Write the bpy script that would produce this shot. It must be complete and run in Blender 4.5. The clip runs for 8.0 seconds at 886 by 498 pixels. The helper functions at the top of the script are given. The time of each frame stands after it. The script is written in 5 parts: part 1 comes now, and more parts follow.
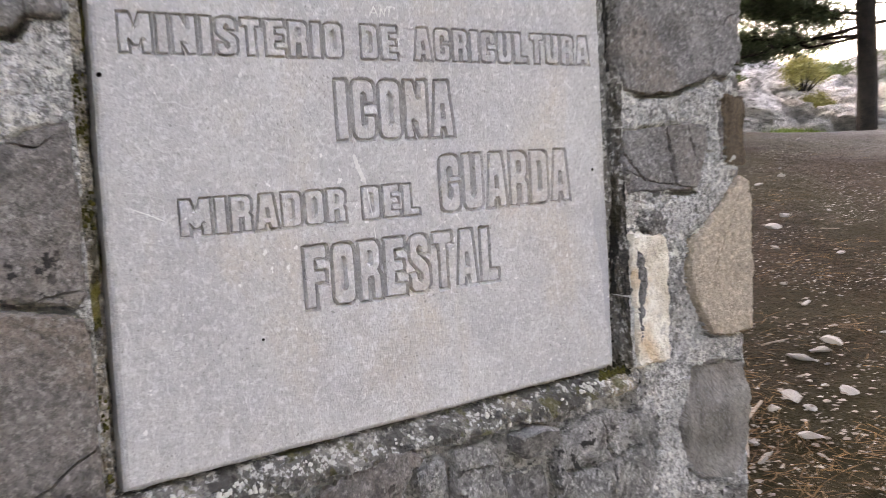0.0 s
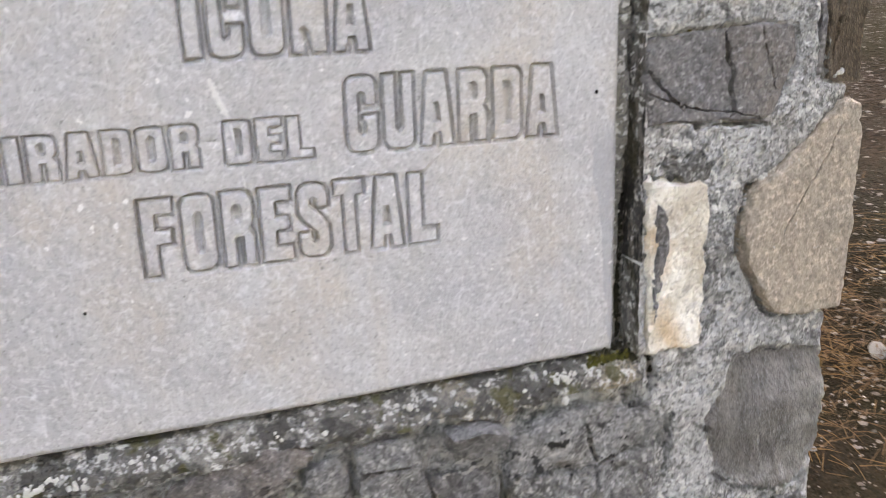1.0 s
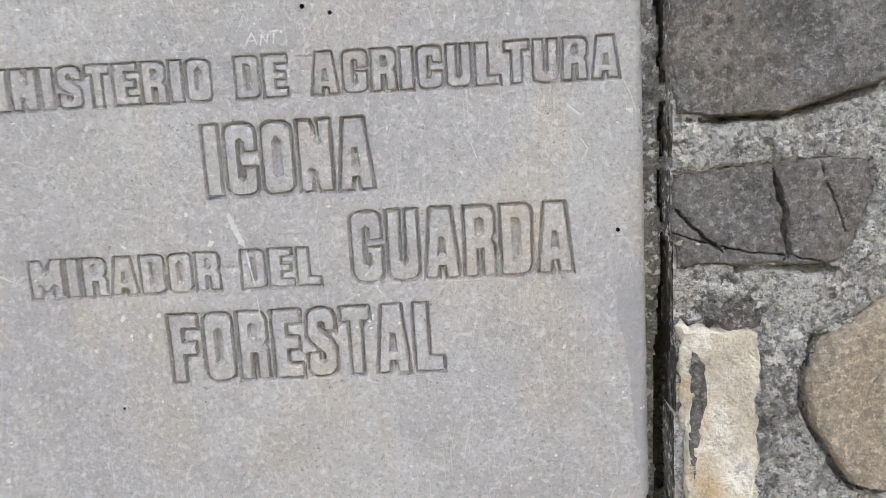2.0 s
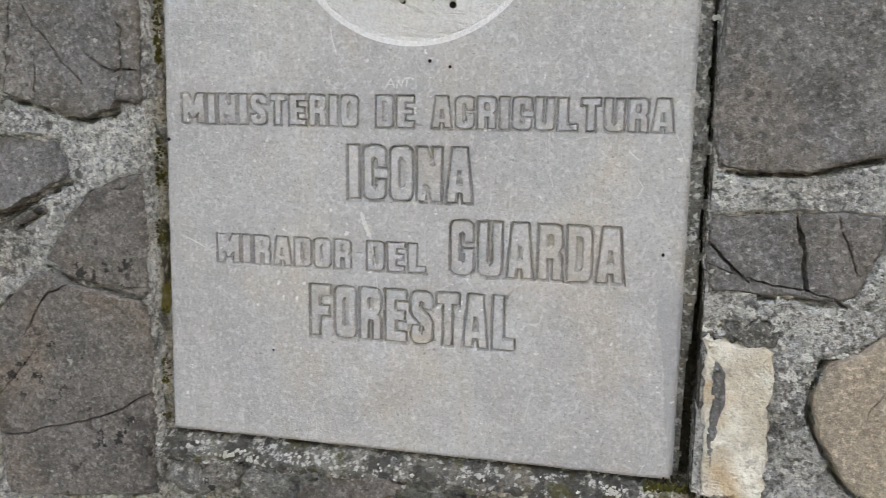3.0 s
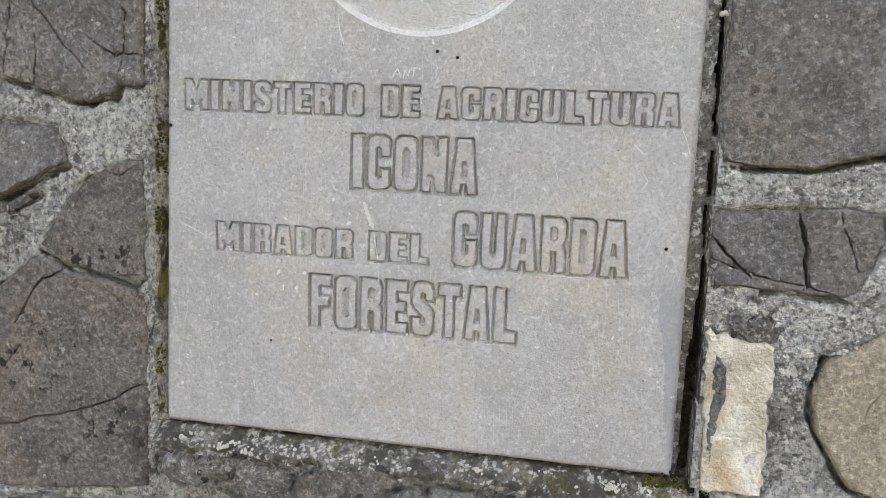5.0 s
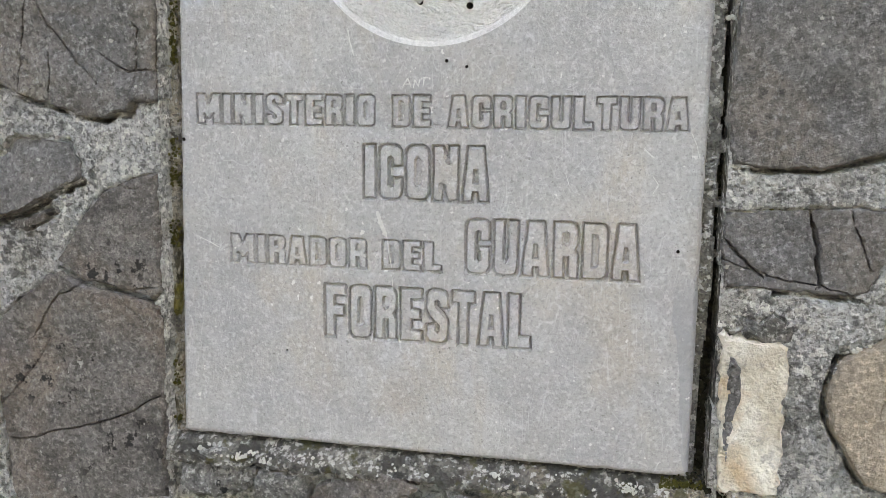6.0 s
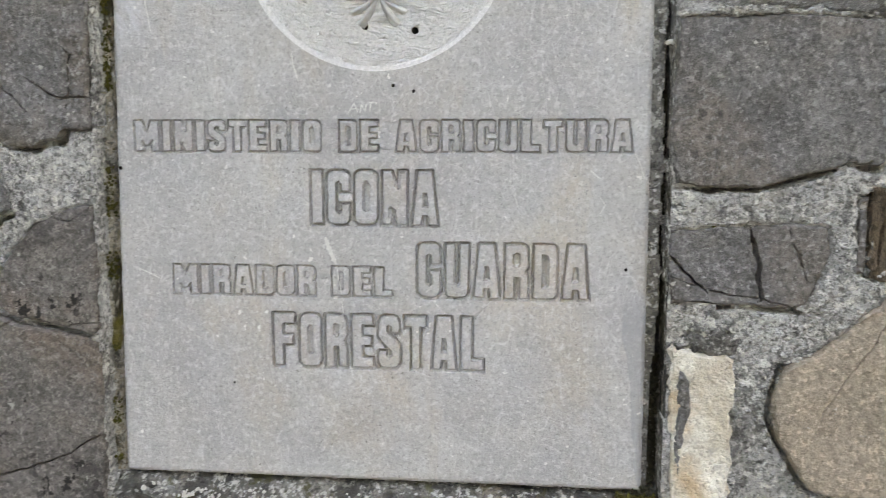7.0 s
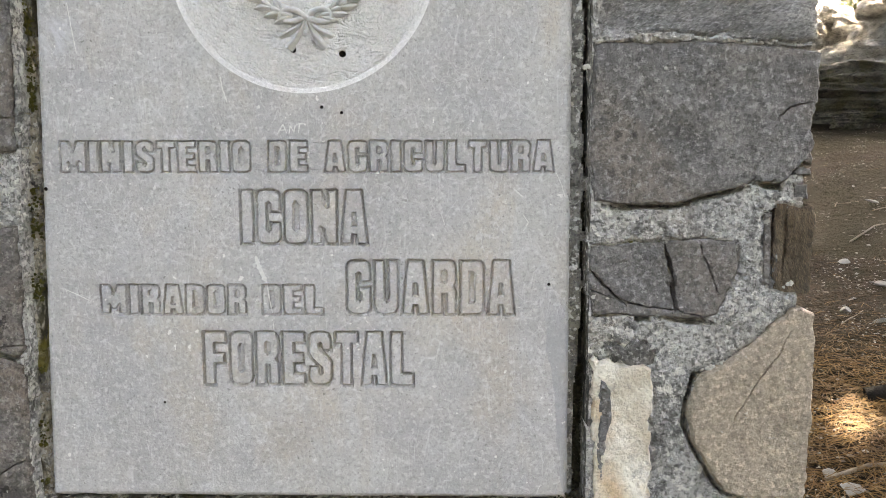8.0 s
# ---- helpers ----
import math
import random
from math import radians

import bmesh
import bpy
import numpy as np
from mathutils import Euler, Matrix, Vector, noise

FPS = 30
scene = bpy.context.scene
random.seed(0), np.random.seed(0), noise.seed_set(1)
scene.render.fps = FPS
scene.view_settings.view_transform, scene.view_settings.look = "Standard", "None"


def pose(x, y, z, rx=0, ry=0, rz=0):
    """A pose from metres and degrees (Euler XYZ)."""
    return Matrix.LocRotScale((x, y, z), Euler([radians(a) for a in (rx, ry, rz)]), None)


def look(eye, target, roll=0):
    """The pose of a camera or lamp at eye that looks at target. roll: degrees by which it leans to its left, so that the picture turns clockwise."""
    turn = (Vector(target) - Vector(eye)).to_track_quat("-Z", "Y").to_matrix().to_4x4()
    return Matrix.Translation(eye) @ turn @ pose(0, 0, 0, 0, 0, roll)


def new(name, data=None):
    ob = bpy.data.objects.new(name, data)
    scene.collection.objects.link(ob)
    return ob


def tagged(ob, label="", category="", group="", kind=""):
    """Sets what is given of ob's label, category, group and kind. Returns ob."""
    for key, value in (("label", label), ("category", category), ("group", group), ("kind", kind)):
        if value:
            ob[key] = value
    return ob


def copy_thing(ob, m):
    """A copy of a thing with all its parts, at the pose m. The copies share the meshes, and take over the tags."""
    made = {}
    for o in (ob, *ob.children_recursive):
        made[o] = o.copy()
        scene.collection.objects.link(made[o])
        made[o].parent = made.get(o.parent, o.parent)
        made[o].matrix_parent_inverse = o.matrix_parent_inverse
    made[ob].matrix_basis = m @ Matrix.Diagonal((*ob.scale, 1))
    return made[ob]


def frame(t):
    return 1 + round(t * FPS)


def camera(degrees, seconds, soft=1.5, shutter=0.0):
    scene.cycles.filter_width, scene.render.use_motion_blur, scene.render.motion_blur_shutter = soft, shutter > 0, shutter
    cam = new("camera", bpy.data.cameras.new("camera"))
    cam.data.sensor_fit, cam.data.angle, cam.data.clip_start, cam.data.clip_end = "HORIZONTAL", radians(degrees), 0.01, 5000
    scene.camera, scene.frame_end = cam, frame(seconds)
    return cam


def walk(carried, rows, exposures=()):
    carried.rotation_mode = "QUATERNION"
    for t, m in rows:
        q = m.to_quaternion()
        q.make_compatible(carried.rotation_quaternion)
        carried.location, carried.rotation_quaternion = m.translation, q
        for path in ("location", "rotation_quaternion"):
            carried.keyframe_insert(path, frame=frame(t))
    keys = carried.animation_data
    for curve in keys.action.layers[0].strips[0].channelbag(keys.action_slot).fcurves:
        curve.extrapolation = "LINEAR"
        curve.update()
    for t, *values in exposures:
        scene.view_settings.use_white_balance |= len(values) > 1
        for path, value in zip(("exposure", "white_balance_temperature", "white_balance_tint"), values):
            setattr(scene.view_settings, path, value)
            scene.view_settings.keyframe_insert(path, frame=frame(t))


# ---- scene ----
cam = camera(56.4, 8.0, soft=0.6, shutter=0.3)
PATH = [
    (0, (-0.152, -0.733, 1.532), (0.969, 0.912, 1.34), -3.5),
    (0.2, (-0.077, -0.682, 1.534), (0.965, 1.009, 1.297), -3.2),
    (0.5, (0.01, -0.641, 1.563), (0.934, 1.085, 1.153), -1.7),
    (0.7, (0.071, -0.629, 1.573), (0.885, 1.127, 1.07), -1.6),
    (1, (0.2, -0.649, 1.6), (0.833, 1.16, 1.03), -2.0),
    (1.2, (0.289, -0.681, 1.624), (0.731, 1.212, 1.154), -2.7),
    (1.3, (0.313, -0.689, 1.628), (0.673, 1.229, 1.188), -3.0),
    (1.5, (0.356, -0.686, 1.644), (0.571, 1.253, 1.205), -3.6),
    (1.7, (0.389, -0.669, 1.639), (0.502, 1.29, 1.253), -3.9),
    (2.8, (0.549, -0.849, 1.67), (0.149, 1.078, 1.311), 0.4),
    (3, (0.534, -0.875, 1.681), (0.11, 1.045, 1.316), 0.7),
    (3.5, (0.498, -0.886, 1.682), (0.043, 1.03, 1.333), 1.2),
    (4, (0.489, -0.895, 1.677), (0.063, 1.029, 1.332), 1.7),
    (4.5, (0.506, -0.887, 1.657), (0.122, 1.049, 1.333), 2.3),
    (4.7, (0.51, -0.882, 1.655), (0.13, 1.054, 1.33), 2.3),
    (5.8, (0.503, -0.89, 1.656), (0.122, 1.046, 1.314), 0.9),
    (6, (0.501, -0.892, 1.658), (0.114, 1.045, 1.341), 0.8),
    (6.5, (0.484, -0.888, 1.674), (0.124, 1.054, 1.358), 0.2),
    (7, (0.467, -0.893, 1.666), (0.27, 1.078, 1.389), 0.0),
    (7.5, (0.479, -0.901, 1.674), (0.406, 1.08, 1.408), -0.3),
    (8, (0.476, -0.916, 1.672), (0.435, 1.069, 1.43), -0.1),
]
walk(cam, [(t, look(eye, target, roll)) for t, eye, target, roll in PATH],
     exposures=[(0.0, 4.86, 9750.0, 21.5), (0.2, 5.08, 9750.0, 21.0), (0.7, 5.1, 9750.0, 20.0), (1.0, 5.03, 9750.0, 18.5), (1.7, 4.9, 9850.0, 16.0), (3.0, 4.70, 10000.0, 13.0), (4.5, 4.78, 10000.0, 12.5), (8.0, 4.77, 10000.0, 12.5)])

# ---------------------------------------------------------------- light
SUN_AZ, SUN_EL = radians(20), radians(52)      # from +y towards +x, and above the level
world = bpy.data.worlds.new("sky")
scene.world = world
world.use_nodes = True
wn = world.node_tree.nodes
sky = wn.new("ShaderNodeTexSky")
sky.sky_type, sky.sun_disc = "NISHITA", False
sky.sun_elevation, sky.sun_rotation = SUN_EL, SUN_AZ
sky.dust_density, sky.air_density, sky.ozone_density = 4.0, 0.8, 0.6
world.node_tree.links.new(sky.outputs[0], wn["Background"].inputs[0])
wn["Background"].inputs[1].default_value = 0.15
sun_way = Vector((math.sin(SUN_AZ) * math.cos(SUN_EL), math.cos(SUN_AZ) * math.cos(SUN_EL), math.sin(SUN_EL)))
sun = new("sun", bpy.data.lights.new("sun", "SUN"))
sun.data.energy, sun.data.angle, sun.data.color = 3.2, radians(0.53), (1.0, 0.95, 0.88)
sun.matrix_world = look(sun_way * 60, (0, 0, 0))

# ---------------------------------------------------------------- small tools
from mathutils.geometry import delaunay_2d_cdt


def thing(name, label, category, at=(0, 0, 0), group="", kind=""):
    ob = new(name)
    ob.location = at
    ob.empty_display_size = 0.05
    return tagged(ob, label, category, group, kind)


def mesh_of(name, verts, faces, smooth=True):
    me = bpy.data.meshes.new(name)
    me.from_pydata([tuple(v) for v in verts], [], [tuple(f) for f in faces])
    me.update()
    if smooth:
        me.polygons.foreach_set("use_smooth", [True] * len(me.polygons))
    return me


def bm_mesh(name, bm, smooth=True):
    me = bpy.data.meshes.new(name)
    bm.to_mesh(me)
    bm.free()
    if smooth:
        me.polygons.foreach_set("use_smooth", [True] * len(me.polygons))
    return me


def part(name, me, material, parent, label=""):
    """One mesh under a thing or a part; the mesh is in the world's axes."""
    ob = new(name, me)
    if material and not me.materials:
        me.materials.append(material)
    if parent:
        ob.parent = parent
        place, up = Matrix(), parent
        while up:
            place = up.matrix_parent_inverse @ up.matrix_basis @ place
            up = up.parent
        ob.matrix_parent_inverse = place.inverted()
    return tagged(ob, label)


def n3(x, y, z):
    return noise.noise((x, y, z))


def fbm(x, y, z, octaves=3):
    total, amp = 0.0, 1.0
    for _ in range(octaves):
        total += amp * noise.noise((x, y, z))
        x, y, z, amp = x * 2.07 + 3.1, y * 2.07 + 1.7, z * 2.07 + 5.3, amp * 0.5
    return total


def inside(poly, pts):
    """Which points lie within a closed outline."""
    poly, pts = np.asarray(poly, float), np.asarray(pts, float)
    hit = np.zeros(len(pts), bool)
    for (x0, y0), (x1, y1) in zip(poly, np.roll(poly, -1, 0)):
        cross = (y0 > pts[:, 1]) != (y1 > pts[:, 1])
        if cross.any():
            hit ^= cross & (pts[:, 0] < (x1 - x0) * (pts[:, 1] - y0) / ((y1 - y0) or 1e-12) + x0)
    return hit


def gap_to(line, pts, closed=True):
    """The distance of points to a line of straight pieces."""
    line, pts = np.asarray(line, float), np.asarray(pts, float)
    ends = np.roll(line, -1, 0) if closed else line[1:]
    starts = line if closed else line[:-1]
    d = ends - starts
    size = np.maximum((d ** 2).sum(1), 1e-12)
    best = np.empty(len(pts))
    for k in range(0, len(pts), 2048):
        px, pz = pts[k:k + 2048, :1] - starts[:, 0], pts[k:k + 2048, 1:] - starts[:, 1]
        t = np.clip((px * d[:, 0] + pz * d[:, 1]) / size, 0, 1)
        px -= t * d[:, 0]
        pz -= t * d[:, 1]
        best[k:k + 2048] = np.sqrt((px * px + pz * pz).min(1))
    return best


def rough_outline(corners, step=0.006, amp=0.0025, seed=0, soft=1):
    """A closed outline: corners softened, then broken up as hewn stone is."""
    pts = np.array(corners, float).reshape(-1, 2)
    for _ in range(soft):
        nxt = np.roll(pts, -1, 0)
        pts = np.stack([pts * 0.8 + nxt * 0.2, pts * 0.2 + nxt * 0.8], 1).reshape(-1, 2)
    made = []
    for a, b in zip(pts, np.roll(pts, -1, 0)):
        for k in range(max(1, int(np.hypot(*(b - a)) / step))):
            x, z = a + (b - a) * k / max(1, int(np.hypot(*(b - a)) / step))
            made.append((x + amp * fbm(x * 45, z * 45, seed) + 0.75 * amp * n3(x * 130, z * 130, seed + 4),
                         z + amp * fbm(x * 45, z * 45, seed + 9) + 0.75 * amp * n3(x * 130, z * 130, seed + 14)))
    return made


def fill(loops, extra=()):
    """Constrained triangles over loops and lines and loose points: flat verts and faces. A loop is (points, closed)."""
    verts, edges = [], []
    for pts, closed in loops:
        first = len(verts)
        verts += [Vector((float(x), float(y))) for x, y in pts]
        edges += [(first + k, first + k + 1) for k in range(len(pts) - 1)]
        if closed:
            edges.append((len(verts) - 1, first))
    verts += [Vector((float(x), float(y))) for x, y in extra]
    out = delaunay_2d_cdt(verts, edges, [], 0, 1e-6)
    return np.array([tuple(v) for v in out[0]]), [list(f) for f in out[2]]


# ---------------------------------------------------------------- materials
def node(nt, kind, **values):
    n = nt.nodes.new("ShaderNode" + kind)
    for key, value in values.items():
        if key in n.inputs:
            n.inputs[key].default_value = value
        else:
            setattr(n, key, value)
    return n


def material(name):
    m = bpy.data.materials.new(name)
    m.use_nodes = True
    nt = m.node_tree
    return m, nt, nt.nodes["Principled BSDF"]


def coords(nt, stretch=(1, 1, 1), turn=(0, 0, 0), vary=0.0):
    """Places on the thing, in metres; vary shifts them from object to object."""
    tc = node(nt, "TexCoord")
    spin = node(nt, "Mapping")
    spin.inputs["Rotation"].default_value = turn
    nt.links.new(tc.outputs["Object"], spin.inputs["Vector"])
    mp = node(nt, "Mapping")
    mp.inputs["Scale"].default_value = stretch
    nt.links.new(spin.outputs[0], mp.inputs["Vector"])
    if vary:
        info = node(nt, "ObjectInfo")
        scale = node(nt, "Math", operation="MULTIPLY")
        scale.inputs[1].default_value = vary
        nt.links.new(info.outputs["Random"], scale.inputs[0])
        nt.links.new(scale.outputs[0], mp.inputs["Location"])
    return mp.outputs[0]


def grain(nt, vec, scale, detail=6.0, rough=0.6, twist=0.0):
    n = node(nt, "TexNoise", Scale=scale, Detail=detail, Roughness=rough, Distortion=twist)
    nt.links.new(vec, n.inputs["Vector"])
    return n.outputs["Fac"]


def cells(nt, vec, scale, feature="F1", jitter=1.0):
    n = node(nt, "TexVoronoi", Scale=scale, feature=feature, Randomness=jitter)
    nt.links.new(vec, n.inputs["Vector"])
    return n.outputs["Distance"]


def band(nt, value, low, high, top=1.0):
    """0 below low, top above high."""
    n = node(nt, "MapRange", clamp=True)
    for slot, v in zip((1, 2, 3, 4), (low, high, 0.0, top)):
        n.inputs[slot].default_value = v
    nt.links.new(value, n.inputs[0])
    return n.outputs[0]


def both(nt, a, b):
    n = node(nt, "Math", operation="MULTIPLY")
    nt.links.new(a, n.inputs[0])
    nt.links.new(b, n.inputs[1])
    return n.outputs[0]


def blend(nt, fac, a, b, how="MIX"):
    """A colour between a and b; each is a colour or a socket."""
    n = node(nt, "Mix", data_type="RGBA", blend_type=how)
    for slot, v in ((0, fac), (6, a), (7, b)):
        if isinstance(v, (tuple, float, int)):
            n.inputs[slot].default_value = (*v, 1.0) if isinstance(v, tuple) else v
        else:
            nt.links.new(v, n.inputs[slot])
    return n.outputs[2]


def relief(nt, bsdf, layers):
    """Bumps over one another: (height socket, strength, metres)."""
    last = None
    for height, strength, far in layers:
        b = node(nt, "Bump", Strength=strength, Distance=far)
        nt.links.new(height, b.inputs["Height"])
        if last:
            nt.links.new(last, b.inputs["Normal"])
        last = b.outputs[0]
    nt.links.new(last, bsdf.inputs["Normal"])


def stone_material(name, pale, dark, stain, stain_amount=0.5, spot=0.5, streak=(1, 1, 1), relief_amount=1.0):
    m, nt, bsdf = material(name)
    v = coords(nt, vary=3.0)
    vs = coords(nt, stretch=streak, vary=3.0)
    base = blend(nt, band(nt, grain(nt, vs, 11, 9, 0.76), 0.36, 0.64), dark, pale)
    base = blend(nt, band(nt, grain(nt, v, 6, 5, 0.6, 0.6), 0.49, 0.62, stain_amount), base, stain)
    base = blend(nt, band(nt, grain(nt, coords(nt, stretch=streak, turn=(0, 0.6, 0), vary=3.0), 135, 6, 0.74), 0.48, 0.58, 0.56), base, tuple(c * 0.5 for c in dark))
    base = blend(nt, band(nt, grain(nt, vs, 240, 2, 0.6), 0.50, 0.66, 0.40), base, tuple(c * 0.4 for c in dark))
    base = blend(nt, band(nt, grain(nt, coords(nt, stretch=streak, turn=(0.5, 0.3, 0), vary=5.0), 165, 4, 0.70), 0.53, 0.63, 0.52), base, tuple(min(1, c * 1.7) for c in pale))
    base = blend(nt, both(nt, band(nt, grain(nt, v, 20, 5, 0.68), 0.55, 0.61), band(nt, grain(nt, coords(nt, turn=(0, 0.7, 0), vary=7.0), 5, 2, 0.5), 0.45, 0.56, 0.62 * spot)), base, tuple(c * 0.42 for c in dark))
    spots = both(nt, band(nt, grain(nt, v, 60, 4, 0.6), 0.57, 0.61), band(nt, grain(nt, v, 8, 2, 0.5), 0.46, 0.56, spot))
    base = blend(nt, spots, base, tuple(c * 0.28 for c in dark))
    pale_spots = both(nt, band(nt, grain(nt, v, 95, 2, 0.5), 0.69, 0.71), band(nt, grain(nt, v, 17, 2, 0.5), 0.53, 0.6, 0.7))
    base = blend(nt, pale_spots, base, (0.62, 0.61, 0.57))
    nt.links.new(base, bsdf.inputs["Base Color"])
    bsdf.inputs["Roughness"].default_value = 0.86
    bsdf.inputs["Specular IOR Level"].default_value = 0.25
    relief(nt, bsdf, [(grain(nt, vs, 38, 4, 0.6), 0.8 * relief_amount, 0.005), (grain(nt, vs, 120, 5, 0.7), 1.0 * relief_amount, 0.0065)])
    return m


slate_grey = stone_material("slate grey", (0.30, 0.293, 0.287), (0.16, 0.157, 0.156), (0.31, 0.265, 0.225), 0.55, 0.5)
slate_dark = stone_material("slate dark", (0.28, 0.274, 0.27), (0.16, 0.157, 0.157), (0.27, 0.225, 0.185), 0.35, 0.3)
slate_brown = stone_material("slate brown", (0.32, 0.298, 0.278), (0.165, 0.155, 0.15), (0.35, 0.278, 0.225), 0.6, 1.0, (1, 1, 1), 1.3)
tan_stone = stone_material("tan stone", (0.52, 0.445, 0.36), (0.42, 0.355, 0.285), (0.57, 0.48, 0.37), 0.5, 0.15)
brown_stone = stone_material("brown layered stone", (0.42, 0.325, 0.23), (0.16, 0.13, 0.105), (0.36, 0.24, 0.155), 0.5, 0.5, (9, 1, 1), 1.4)
striated_stone = stone_material("striated stone", (0.76, 0.73, 0.68), (0.32, 0.295, 0.265), (0.76, 0.73, 0.67), 0.6, 0.6, (4.5, 1, 0.8), 1.8)
banded_stone = stone_material("banded grey stone", (0.66, 0.65, 0.63), (0.30, 0.295, 0.29), (0.60, 0.59, 0.56), 0.6, 0.35, (1, 1, 2.6), 1.5)
rubble_stone = stone_material("weathered rubble", (0.56, 0.55, 0.53), (0.18, 0.18, 0.175), (0.22, 0.195, 0.155), 0.5, 1.0, (1, 1, 1), 1.9)


def cream_material():
    m, nt, bsdf = material("cream limestone")
    v = coords(nt)
    base = blend(nt, band(nt, grain(nt, v, 14, 7, 0.65), 0.42, 0.58), (0.64, 0.57, 0.46), (0.90, 0.86, 0.77))
    base = blend(nt, band(nt, grain(nt, v, 9, 4, 0.55, 0.5), 0.52, 0.63, 0.75), base, (0.64, 0.44, 0.25))
    base = blend(nt, band(nt, grain(nt, v, 24, 7, 0.7), 0.57, 0.63, 0.5), base, (0.34, 0.32, 0.29))
    base = blend(nt, band(nt, grain(nt, v, 230, 2, 0.6), 0.56, 0.68, 0.4), base, (0.30, 0.25, 0.2))
    nt.links.new(base, bsdf.inputs["Base Color"])
    bsdf.inputs["Roughness"].default_value = 0.88
    relief(nt, bsdf, [(grain(nt, v, 45, 5, 0.65), 1.0, 0.010), (grain(nt, v, 260, 2, 0.6), 0.9, 0.0025)])
    return m


def mortar_material(name, dark, pale, stain, stain_amount, black, white, growth=None, upright=1.0):
    """Old cement: sandy, with dark and white crusts; growth is moss over it."""
    m, nt, bsdf = material(name)
    v, vs = coords(nt), coords(nt, stretch=(1, 1, upright))
    base = blend(nt, band(nt, grain(nt, v, 9, 7, 0.66), 0.40, 0.60), dark, pale)
    base = blend(nt, band(nt, grain(nt, vs, 6, 5, 0.6, 0.8), 0.51, 0.60, stain_amount), base, stain)
    base = blend(nt, band(nt, grain(nt, v, 175, 4, 0.66), 0.51, 0.57, 0.62), base, (0.13, 0.13, 0.128))
    base = blend(nt, band(nt, grain(nt, coords(nt, turn=(0.6, 0.2, 0)), 130, 4, 0.62), 0.54, 0.59, 0.72), base, (0.80, 0.79, 0.76))
    base = blend(nt, both(nt, band(nt, grain(nt, v, 75, 4, 0.65), 0.48, 0.58), band(nt, grain(nt, v, 13, 5, 0.6), 0.50, 0.58, black)), base, (0.085, 0.085, 0.082))
    crusts = both(nt, band(nt, grain(nt, v, 95, 4, 0.6), 0.55, 0.60), band(nt, grain(nt, coords(nt, turn=(1, 0, 1)), 12, 4, 0.55), 0.48, 0.56, white))
    base = blend(nt, crusts, base, (0.78, 0.77, 0.72))
    if growth:
        base = blend(nt, band(nt, grain(nt, vs, 38, 4, 0.6), 0.52, 0.58, 0.92), base, growth[0])
        base = blend(nt, band(nt, grain(nt, coords(nt, stretch=(1, 1, upright), turn=(0.4, 0, 0)), 30, 4, 0.6), 0.56, 0.62, 0.85), base, growth[1])
    nt.links.new(base, bsdf.inputs["Base Color"])
    bsdf.inputs["Roughness"].default_value = 0.95
    bsdf.inputs["Specular IOR Level"].default_value = 0.15
    relief(nt, bsdf, [(grain(nt, v, 45, 5, 0.65), 1.0, 0.012), (grain(nt, v, 180, 3, 0.6), 1.0, 0.0042)])
    return m


